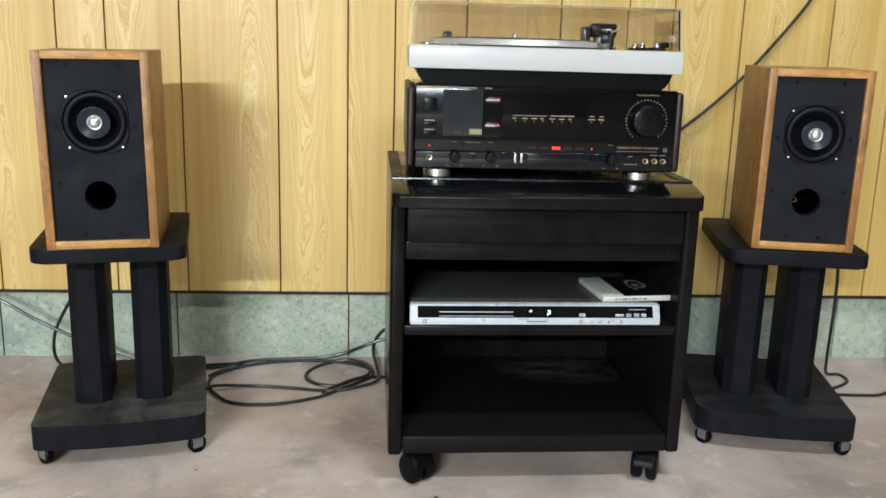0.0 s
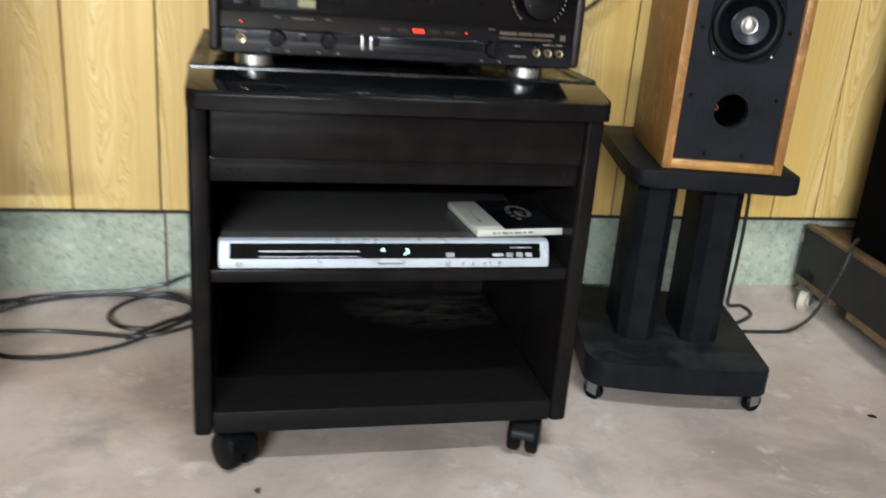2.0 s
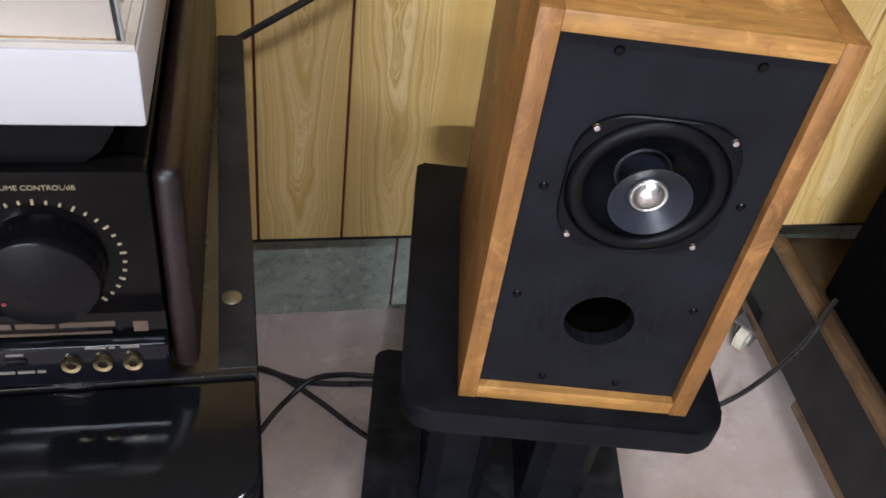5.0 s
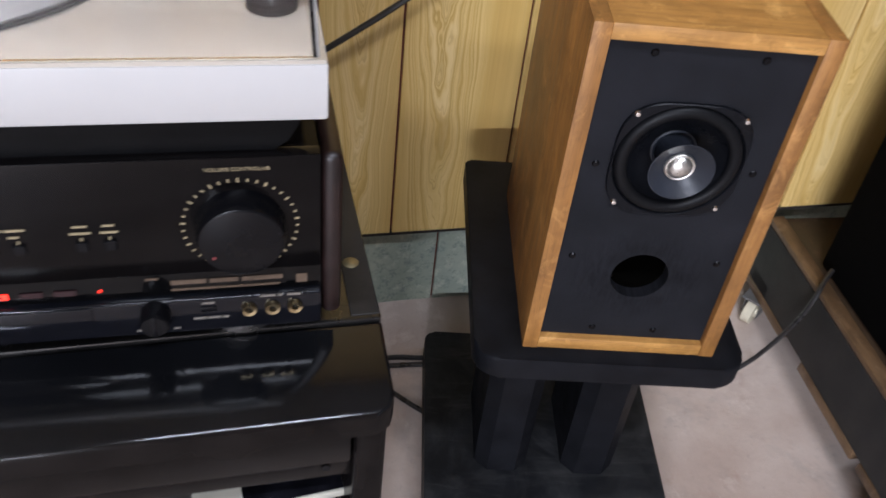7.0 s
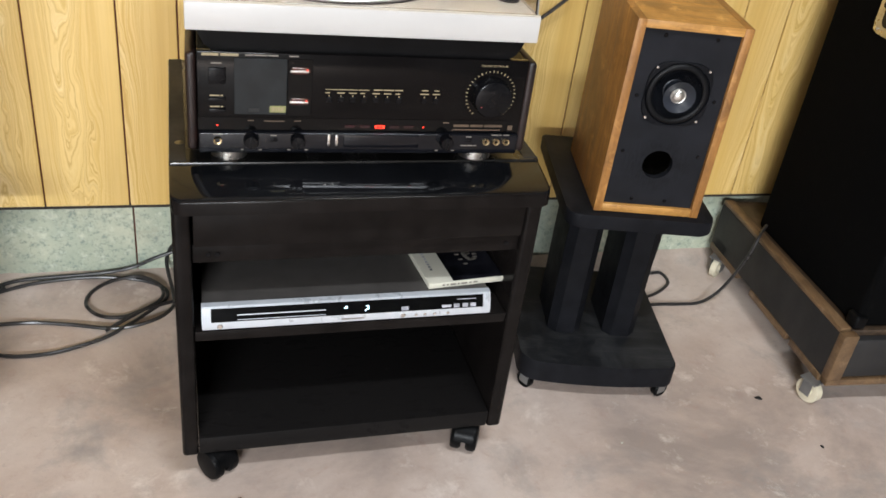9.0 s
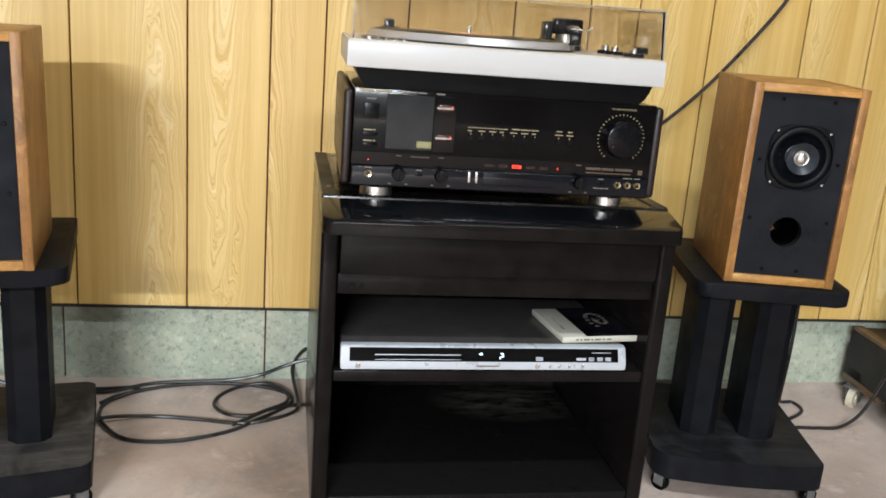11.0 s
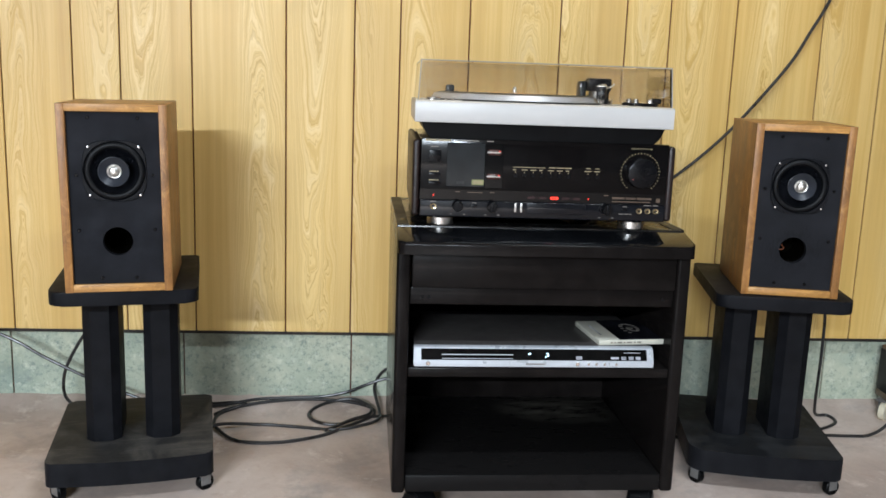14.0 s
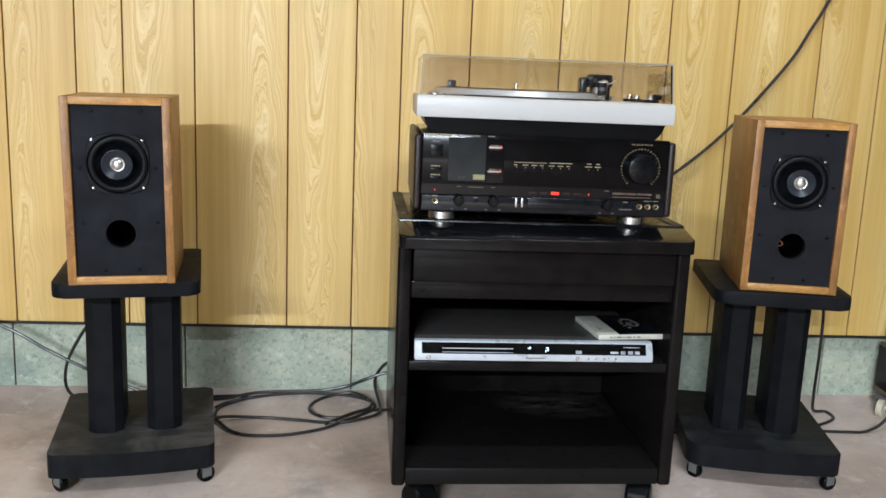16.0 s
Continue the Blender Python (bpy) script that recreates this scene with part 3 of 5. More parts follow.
# the top: a flat plate behind, a glossy nose with clipped corners in front
bm = bmesh.new()
prism(bm, rounded(-W, W, 0.046, D + 0.004, 0.003, 3), 0.507, 0.5345, 0.002)
part("top_plate", bm, M_PLATE, cart, "satin black top plate")
for sx in (-1, 1):
    bm = bmesh.new()
    block(bm, *sorted((sx * 0.2360, sx * 0.2567)), 0.0500, D + 0.002, 0.5342, 0.5354, 0.0004, 1)
    strip_ob = part("edge_strip", bm, M_STRIP, cart, "worn grey-black edge strip")
    bm = bmesh.new()
    lathe(bm, [(0, 0.0016), (0.004, 0.0014), (0.0062, 0.0), (0, 0.0)], pose(sx * 0.2435, 0.106, 0.5354), 20)
    part("fixing_cap", bm, M_BRASS_DULL, strip_ob, "dull brass fixing cap")
bm = bmesh.new()
nose = [(W, 0.0452), (-W, 0.0452), (-W, -0.010), (-W + 0.004, -0.020), (-W + 0.014, -0.026), (W - 0.014, -0.026), (W - 0.004, -0.020), (W, -0.010)]
lo = [bm.verts.new((x, y, 0.4955)) for x, y in nose]
hi = [bm.verts.new((x, y, 0.5325 - max(0.0, (0.030 - y)) * 0.30)) for x, y in nose]
faces = [bm.faces.new(lo[::-1])]
top_face = bm.faces.new(hi)
for i in range(len(nose)):
    j = (i + 1) % len(nose)
    bm.faces.new((lo[i], lo[j], hi[j], hi[i]))
bmesh.ops.bevel(bm, geom=list(top_face.edges), offset=0.004, segments=3, affect="EDGES", profile=0.5)
nose_ob = part("top_nose", bm, M_GLOSS, cart, "glossy black sloping front edge")
nose_ob.data.materials.append(M_SATIN)
for poly in nose_ob.data.polygons:
    poly.material_index = 0 if poly.normal.z > 0.6 else 1
for i, (x, y) in enumerate(((-0.205, 0.020), (0.205, 0.020), (-0.205, 0.37), (0.205, 0.37))):
    twin_caster("caster", cart, pose(x, y, 0.0 if y < 0.1 else 0.0085, 0, 0, (35, -25, 140, 200)[i]))

# ---- disc player and its disc case ----
dvd = thing("disc_player", pose(0.2885, 1.4160, 0.2895, 0, 0, 0.7), "slim silver disc player with black display window", "disc player")
bm = bmesh.new()
block(bm, -0.213, 0.213, 0.020, 0.262, 0.004, 0.0345, 0.0015)
part("lid", bm, M_DVDTOP, dvd, "dark grey steel lid")
bm = bmesh.new()
front = [(0.000, 0.0015), (0.000, 0.011), (0.010, 0.034), (0.021, 0.036), (0.021, 0.0015)]
lo = [bm.verts.new((-0.2145, y, z)) for y, z in front]
hi = [bm.verts.new((0.2145, y, z)) for y, z in front]
bm.faces.new(lo), bm.faces.new(hi[::-1])
for i in range(5):
    bm.faces.new((lo[i], lo[(i + 1) % 5], hi[(i + 1) % 5], hi[i]))
bmesh.ops.bevel(bm, geom=list(bm.edges), offset=0.0012, segments=2, affect="EDGES")
bezel = part("bezel", bm, M_DVD, dvd)


def on_bezel(x, u, out=0.0):
    """A pose on the sloping front: u metres up the slope from its foot."""
    a = radians(66.5)
    return Matrix.Translation((x, 0.000 + u * math.cos(a) - out * math.sin(a), 0.011 + u * math.sin(a) + out * math.cos(a))) @ pose(0, 0, 0, 66.5, 0, 0)


bm = bmesh.new()
block(bm, -0.202, 0.202, 0.0030, 0.0228, 0.0, 0.0010, 0.0005, 1)
part("display_window", bm, M_AMP_GLASS, dvd, "glossy black display window", m=on_bezel(0, 0, 0.0))
bm = bmesh.new()
block(bm, -0.166, -0.040, 0.0118, 0.0132, 0.001, 0.0016)
block(bm, -0.166, -0.040, 0.0052, 0.0060, 0.001, 0.0016)
part("disc_tray", bm, M_DVD, dvd, m=on_bezel(0, 0, 0.0))
for x, u, w, h in ((-0.0130, 0.0135, 0.005, 0.0012), (-0.0110, 0.0155, 0.003, 0.0012), (0.0195, 0.0150, 0.004, 0.0014), (0.0225, 0.0125, 0.0014, 0.004), (0.0200, 0.0105, 0.004, 0.0014), (0.0180, 0.0085, 0.0014, 0.003)):
    bm = bmesh.new()
    block(bm, x, x + w, u - h / 2, u + h / 2, 0.001, 0.0016)
    part("display_glyph", bm, M_CYAN, dvd, "small cyan lit display mark", m=on_bezel(0, 0, 0.0))
for x, u, w, h in ((0.073, 0.0075, 0.011, 0.006), (0.136, 0.0075, 0.015, 0.004), (0.155, 0.0075, 0.009, 0.006), (0.1685, 0.0075, 0.009, 0.006), (0.181, 0.0075, 0.009, 0.006), (0.160, 0.0171, 0.030, 0.0012)):
    bm = bmesh.new()
    block(bm, x, x + w, u - h / 2, u + h / 2, 0.001, 0.0016)
    part("format_mark", bm, M_PALE, dvd, m=on_bezel(0, 0, 0.0))
bm = bmesh.new()
block(bm, -0.017, 0.017, -0.0006, 0.0004, 0.0065, 0.0085)
part("maker_mark", bm, M_GREY_PRINT, dvd)
for x in (-0.190, 0.076, 0.096, 0.110, 0.125, 0.146):
    bm = bmesh.new()
    disc(bm, facing(x, 0.0008, 0.0078), 0.0038 if x in (-0.190, 0.076) else 0.0024, 0.0026, 16, 0.0006)
    part("button", bm, M_CHROME, dvd, "small bright button")
for x, y in ((-0.19, 0.03), (0.19, 0.03), (-0.19, 0.23), (0.19, 0.23)):
    bm = bmesh.new()
    disc(bm, pose(x, y, -0.0005), 0.009, 0.005, 16)
    part("foot", bm, M_RUBBER, dvd)

case = thing("disc_case", pose(0.4620, 1.514, 0.3245, 0, 0, 6), "clear disc case with cream spine and dark sleeve", "disc case")
bm = bmesh.new()
block(bm, -0.062, 0.062, -0.066, 0.066, 0.0, 0.0095, 0.001)
part("tray", bm, M_PAPER, case, "cream coloured tray and spine")
bm = bmesh.new()
block(bm, -0.022, 0.0615, -0.064, 0.0655, 0.0092, 0.0104)
part("sleeve", bm, M_COVER, case, "dark blue printed sleeve")
bm = bmesh.new()
for k in range(26):
    a = k * 0.41
    block(bm, 0.024 + 0.020 * math.cos(a) * (k / 26), 0.024 + 0.020 * math.cos(a) * (k / 26) + 0.007, 0.004 + 0.040 * math.sin(a) * (k / 26), 0.004 + 0.040 * math.sin(a) * (k / 26) + 0.004, 0.0103, 0.0107)
part("sleeve_print", bm, M_GREY_PRINT, case)
bm = bmesh.new()
for k in range(9):
    block(bm, -0.048, -0.044, -0.030 + k * 0.0075, -0.026 + k * 0.0075, 0.0094, 0.0099)
part("print_line", bm, M_PALE, case)
bm = bmesh.new()
x = -0.040
for w in (0.004, 0.003, 0.009, 0.003, 0.010, 0.004, 0.007):
    block(bm, x, x + w, -0.0664, -0.0658, 0.0035, 0.0062)
    x += w + 0.003
part("spine_print", bm, M_GREY_PRINT, case)

# ---- amplifier ----
AX, AZ = 0.2935, 0.5345
amp = thing("amplifier", pose(AX, 1.450, AZ, 0, 0, -0.8), "black integrated amplifier with dark cherry side cheeks", "amplifier")
HW = 0.2300
for x in (-0.177, 0.165):
    for y in (0.030, 0.33):
        bm = bmesh.new()
        lathe(bm, [(0, 0), (0.0225, 0), (0.0238, 0.0015), (0.0238, 0.013), (0.022, 0.0150), (0, 0.0150)], pose(x, y, 0), 28)
        part("foot", bm, M_STEEL, amp, "satin steel round foot")
bm = bmesh.new()
block(bm, -HW + 0.014, HW - 0.014, 0.008, 0.375, 0.0155, 0.1490, 0.002)
part("chassis", bm, M_AMP, amp)
for sx in (-1, 1):
    bm = bmesh.new()
    block(bm, *sorted((sx * HW, sx * (HW - 0.0135))), 0.003, 0.378, 0.0160, 0.1485, 0.006, 4)
    part("side_cheek", bm, M_CHERRY, amp, "dark cherry veneer side cheek")
FW = HW - 0.0140
bm = bmesh.new()
block(bm, -FW, FW, 0.000, 0.010, 0.0640, 0.1515, 0.0015)
part("upper_fascia", bm, M_AMP, amp)
bm = bmesh.new()
block(bm, -FW, FW, 0.0020, 0.010, 0.0455, 0.0640)
strip = part("display_strip", bm, M_AMP_GLASS, amp, "glossy black indicator strip")
bm = bmesh.new()
block(bm, -FW, FW, -0.0040, 0.010, 0.0165, 0.0455, 0.0022, 3)
lower = part("lower_fascia", bm, M_FASCIA, amp)


# window with the lit tubes behind smoked glass
bm = bmesh.new()
block(bm, 0.1225 - AX, 0.1880 - AX, -0.0012, 0.004, 0.604 - AZ, 0.679 - AZ, 0.0006, 1)
part("smoked_window", bm, M_SMOKE, amp, "grey smoked display window")
bm = bmesh.new()
block(bm, 0.1885 - AX, 0.2200 - AX, -0.0008, 0.004, 0.602 - AZ, 0.6795 - AZ, 0.0006, 1)
part("tube_window", bm, M_AMP_GLASS, amp, "dark window over two tubes")
for z in (0.6640, 0.6225):
    bm = bmesh.new()
    lathe(bm, [(0, 0), (0.004, 0.001), (0.0065, 0.004), (0.0065, 0.023), (0.004, 0.027), (0, 0.028)], Matrix.Translation((0.1905 - AX, 0.0035, z - AZ)) @ pose(0, 0, 0, 0, 90, 0), 16)
    tube = part("tube", bm, M_TUBE, amp, "small glass tube")
    bm = bmesh.new()
    block(bm, 0.1915 - AX, 0.2150 - AX, -0.0042, -0.0028, z - 0.0014 - AZ, z + 0.0014 - AZ, 0.0005, 1)
    part("tube_band", bm, M_STEEL, tube)
    bm = bmesh.new()
    lathe(bm, [(0, 0), (0.0013, 0.0006), (0.0015, 0.0020), (0, 0.0034)], facing(0.2128 - AX, -0.0022, z + 0.0022 - AZ), 12)
    part("filament", bm, M_FILAMENT, tube, "dim red glowing filament")
bm = bmesh.new()
block(bm, 0.1400 - AX, 0.1535 - AX, -0.0016, 0.0, 0.6080 - AZ, 0.6130 - AZ)
part("window_mark", bm, M_HOLE, amp)
bm = bmesh.new()
block(bm, 0.1665 - AX, 0.1870 - AX, -0.0016, 0.0, 0.6075 - AZ, 0.6165 - AZ)
sticker = part("sticker", bm, M_STICKER, amp, "small olive green sticker")
bars("sticker_print", sticker, M_GOLD, 0.1690 - AX, 0.6120 - AZ, (0.004, 0.002, 0.003, 0.003), 0.005, -0.0017, 0.001)
# power and speaker buttons
bm = bmesh.new()
block(bm, 0.0915 - AX, 0.1115 - AX, -0.0045, 0.003, 0.6450 - AZ, 0.6660 - AZ, 0.001)
part("power_button", bm, M_KNOB, amp)
for z in (0.6235, 0.6085):
    bm = bmesh.new()
    block(bm, 0.0915 - AX, 0.1115 - AX, -0.0030, 0.003, z - 0.0028 - AZ, z + 0.0028 - AZ, 0.0008)
    part("speaker_button", bm, M_KNOB, amp)
bars("power_print", amp, M_GREY_PRINT, 0.0945 - AX, 0.6715 - AZ, (0.013,), 0.0018, -0.0002)
bars("speaker_print", amp, M_GOLD, 0.0925 - AX, 0.6290 - AZ, (0.012, 0.003), 0.0017, -0.0002)
bars("speaker_print", amp, M_GOLD, 0.0925 - AX, 0.6140 - AZ, (0.012, 0.003), 0.0017, -0.0002)
bars("maker_mark", amp, M_GOLD, 0.0840 - AX, 0.6825 - AZ, (0.020, 0.022), 0.0032, -0.0002, 0.002)
bars("model_print", amp, M_GREY_PRINT, 0.1360 - AX, 0.6828 - AZ, (0.010, 0.016, 0.012), 0.0018, -0.0002)
bars("model_print", amp, M_GREY_PRINT, 0.1900 - AX, 0.6828 - AZ, (0.012,), 0.0018, -0.0002)
# selector print and buttons
bars("selector_line", amp, M_GOLD, 0.2370 - AX, 0.6400 - AZ, (0.016, 0.026, 0.014), 0.0010, -0.0002, 0.0006)
bars("selector_line", amp, M_GOLD, 0.3000 - AX, 0.6405 - AZ, (0.012, 0.014, 0.011), 0.0016, -0.0002)
for i, x in enumerate((0.2420, 0.2575, 0.2730, 0.2880, 0.3035, 0.3190, 0.3345)):
    bars("selector_print", amp, M_GOLD, x - 0.005 - AX, 0.6355 - AZ, (0.010 if i % 3 else 0.006,), 0.0015, -0.0002)
    bm = bmesh.new()
    block(bm, x - 0.0035 - AX, x + 0.0035 - AX, -0.0020, 0.001, 0.6225 - AZ, 0.6300 - AZ, 0.0005, 1)
    part("selector_button", bm, M_KNOB, amp)
    bars("selector_tick", amp, M_GOLD, x - 0.0006 - AX, 0.6315 - AZ, (0.0012,), 0.0022, -0.0002)
for x, w in ((0.3690, 0.012), (0.3850, 0.010)):
    bars("filter_print", amp, M_GOLD, x - w / 2 - AX, 0.6360 - AZ, (w,), 0.0015, -0.0002)
    bars("filter_print", amp, M_GOLD, x - w / 3 - AX, 0.6410 - AZ, (w * 0.7,), 0.0014, -0.0002)
    bars("selector_tick", amp, M_GOLD, x - 0.0006 - AX, 0.6315 - AZ, (0.0012,), 0.0022, -0.0002)
    bm = bmesh.new()
    block(bm, x - 0.0035 - AX, x + 0.0035 - AX, -0.0020, 0.001, 0.6225 - AZ, 0.6300 - AZ, 0.0005, 1)
    part("filter_button", bm, M_KNOB, amp)
# volume knob with its ring of dots
KX, KZ = 0.4610 - AX, 0.6360 - AZ
bm = bmesh.new()
lathe(bm, [(0, 0.018), (0.0235, 0.018), (0.0250, 0.0172), (0.0265, 0.013), (0.0270, 0.0), (0, 0)], facing(KX, 0.0, KZ), 48)
knob = part("volume_knob", bm, M_KNOB, amp, "large round black volume knob")
bm = bmesh.new()
disc(bm, facing(KX - 0.0165, -0.0178, KZ - 0.010), 0.0011, 0.0006, 10)
part("pointer_dot", bm, M_DOT, knob)
for k in range(31):
    a = radians(-140 + 280 * k / 30)
    r = 0.0340
    bm = bmesh.new()
    block(bm, -0.0006, 0.0006, -0.0004, 0.0004, -0.0010 if k % 3 else -0.0015, 0.0010 if k % 3 else 0.0015)
    part("dial_tick", bm, M_GOLD, amp, m=pose(KX + r * math.sin(a), -0.0002, KZ + r * math.cos(a), 0, math.degrees(a), 0))
words("volume_print", "VOLUME CONTROL/dB", 0.0036, M_GOLD, amp, facing(KX, -0.0003, 0.6765 - AZ))
# indicator strip
for x, w, h, m in ((0.1010, 0.0015, 0.0017, M_RED), (0.3725, 0.0015, 0.0017, M_RED)):
    bm = bmesh.new()
    block(bm, x - w / 2 - AX, x + w / 2 - AX, 0.0012, 0.003, 0.5875 - h / 2 - AZ, 0.5875 + h / 2 - AZ)
    part("indicator_lamp", bm, m, amp, "tiny red lamp")
for x in (0.2720, 0.2925, 0.3125, 0.3325, 0.3520):
    lit = x == 0.3125
    bm = bmesh.new()
    block(bm, x - 0.0065 - AX, x + 0.0065 - AX, 0.0012, 0.003, 0.5853 - AZ, 0.5895 - AZ)
    if lit:
        lamp = part("source_lamp", bm, M_RED, amp, "lit red source indicator")
        bars("lamp_mark", lamp, M_DIMRED, x - 0.0040 - AX, 0.5873 - AZ, (0.0032, 0.0032), 0.0022, 0.0012, 0.0012)
    else:
        part("source_lamp", bm, M_DIMRED, amp, "unlit dark red source indicator")
bars("strip_print", amp, M_BRONZE, 0.415 - AX, 0.5905 - AZ, (0.022, 0.018, 0.026), 0.0035, 0.0018, 0.002)
bars("strip_print", amp, M_BRONZE, 0.415 - AX, 0.5845 - AZ, (0.068,), 0.0016, 0.0018)
bars("strip_print", amp, M_BRONZE, 0.4935 - AX, 0.5880 - AZ, (0.007,), 0.0070, 0.0018)
bars("strip_print", amp, M_BRONZE, 0.160 - AX, 0.5940 - AZ, (0.026,), 0.0014, 0.0018)
# lower controls
bm = bmesh.new()
lathe(bm, [(0.0030, 0), (0.0030, 0.0015), (0.0052, 0.0022), (0.0056, 0.0005), (0.0056, -0.001)], facing(0.1010 - AX, -0.0040, 0.5690 - AZ), 20)
part("headphone_jack", bm, M_BRASS, amp, "brass rimmed headphone jack")
bars("jack_print", amp, M_GREY_PRINT, 0.0960 - AX, 0.5775 - AZ, (0.010,), 0.0014, -0.0042)
for x in (0.1430, 0.2030, 0.4040):
    bm = bmesh.new()
    lathe(bm, [(0, 0.014), (0.0080, 0.014), (0.0092, 0.012), (0.0095, 0.0), (0, 0)], facing(x - AX, -0.0035, 0.5710 - AZ), 28)
    k = part("tone_knob", bm, M_KNOB, amp)
    bm = bmesh.new()
    block(bm, -0.0015, 0.0015, -0.0185, -0.006, -0.008, 0.0085, 0.0006)
    part("knob_grip", bm, M_KNOB, k, m=Matrix.Translation((x - AX, 0.0, 0.5710 - AZ)))
    bars("knob_print", amp, M_BRONZE, x - 0.004 - AX, 0.5945 - AZ, (0.008,), 0.0014, 0.0018)
    bars("knob_print", amp, M_GREY_PRINT, x - 0.013 - AX, 0.5560 - AZ, (0.004,), 0.0014, -0.0042)
    bars("knob_print", amp, M_GREY_PRINT, x + 0.010 - AX, 0.5560 - AZ, (0.004,), 0.0014, -0.0042)
bm = bmesh.new()
block(bm, 0.1670 - AX, 0.1770 - AX, -0.0050, -0.002, 0.5680 - AZ, 0.5730 - AZ, 0.0005)
part("small_button", bm, M_KNOB, amp)
bars("button_print", amp, M_GREY_PRINT, 0.1680 - AX, 0.5765 - AZ, (0.008,), 0.0014, -0.0042)
for x in (0.2440, 0.2545):
    bm = bmesh.new()
    block(bm, x - 0.0017 - AX, x + 0.0017 - AX, -0.0058, -0.003, 0.5620 - AZ, 0.5780 - AZ, 0.0006)
    part("light_bar", bm, M_STEEL, amp, "pale metal bar")
bm = bmesh.new()
block(bm, 0.2640 - AX, 0.3670 - AX, -0.0056, -0.003, 0.5600 - AZ, 0.5790 - AZ, 0.0012)
part("flap", bm, M_FASCIA, amp, "glossy hinged control flap")
for x in (0.4630, 0.4780, 0.4925):
    bm = bmesh.new()
    lathe(bm, [(0.0024, -0.001), (0.0026, 0.0030), (0.0046, 0.0034), (0.0050, 0.0015), (0.0050, -0.001)], facing(x - 0.0005 - AX, -0.0040, 0.5695 - AZ), 20)
    part("input_jack", bm, M_BRASS, amp, "brass input jack")
bars("jack_print", amp, M_GREY_PRINT, 0.4700 - AX, 0.5795 - AZ, (0.010, 0.003), 0.0014, -0.0042)
bars("jack_print", amp, M_GREY_PRINT, 0.4870 - AX, 0.5795 - AZ, (0.009,), 0.0014, -0.0042)
bm = bmesh.new()
block(bm, 0.4320 - AX, 0.4420 - AX, -0.0050, -0.002, 0.5690 - AZ, 0.5735 - AZ, 0.0005)
part("small_button", bm, M_KNOB, amp)
bars("button_print", amp, M_GREY_PRINT, 0.4330 - AX, 0.5765 - AZ, (0.008,), 0.0014, -0.0042)
bars("button_print", amp, M_GREY_PRINT, 0.4270 - AX, 0.5635 - AZ, (0.008, 0.008, 0.004), 0.0015, -0.0042)

# ---- turntable ----
TX, TY, TZ = 0.2890, 1.4460, 0.6880
deck = thing("turntable", pose(TX, TY, TZ, 0, 0, -1.2), "silver grey turntable under a closed smoked dust cover", "turntable")
TW, TD = 0.2240, 0.355
bm = bmesh.new()
under = [(-TW + 0.012, 0.0245), (-TW + 0.016, 0.014), (-TW + 0.022, 0.004), (-TW + 0.032, -0.0042), (TW - 0.032, -0.0042), (TW - 0.022, 0.004), (TW - 0.016, 0.014), (TW - 0.012, 0.0245)]
lo = [bm.verts.new((x, 0.012, z)) for x, z in under]
hi = [bm.verts.new((x, TD - 0.012, z)) for x, z in under]
bm.faces.new(lo), bm.faces.new(hi[::-1])
for i in range(len(under)):
    j = (i + 1) % len(under)
    bm.faces.new((lo[i], lo[j], hi[j], hi[i]))
part("under_tray", bm, M_RUBBER, deck, "black moulded under tray")
bm = bmesh.new()
block(bm, -TW, TW, 0.0, TD, 0.0245, 0.0590, 0.0016)
part("plinth", bm, M_SILVER, deck, "silver grey painted plinth")
bm = bmesh.new()
block(bm, -TW + 0.0012, TW - 0.0012, 0.0012, TD - 0.0012, 0.0580, 0.0612)
part("deck_plate", bm, M_DECK, deck, "champagne metal deck plate")
PX, PY = 0.2560 - TX, 0.172
bm = bmesh.new()
lathe(bm, [(0.163, 0.0620), (0.163, 0.0632), (0.160, 0.0638), (0.158, 0.0625)], pose(PX, PY, 0), 64)
part("platter_well", bm, M_RUBBER, deck)
bm = bmesh.new()
lathe(bm, [(0, 0.0628), (0.157, 0.0628), (0.158, 0.0645), (0.152, 0.0735), (0.150, 0.0742), (0, 0.0742)], pose(PX, PY, 0), 72)
platter = part("platter", bm, M_PLATTER, deck, "turned aluminium platter with bevelled rim")
bm = bmesh.new()
lathe(bm, [(0, 0.0744), (0.146, 0.0744), (0.1465, 0.0752), (0.140, 0.0766), (0.052, 0.0762), (0.050, 0.0768), (0, 0.0768)], pose(PX, PY, 0), 72)
record = part("record", bm, M_VINYL, platter, "black vinyl record")
bm = bmesh.new()
lathe(bm, [(0.0037, 0.0766), (0.050, 0.0766), (0.050, 0.0774), (0.0037, 0.0774)], pose(PX, PY, 0), 48)
part("record_label", bm, M_LABEL, platter, "orange paper record label")
bm = bmesh.new()
lathe(bm, [(0, 0.090), (0.0022, 0.089), (0.0034, 0.086), (0.0034, 0.076), (0, 0.076)], pose(PX, PY, 0), 16)
part("spindle", bm, M_STEEL, platter)
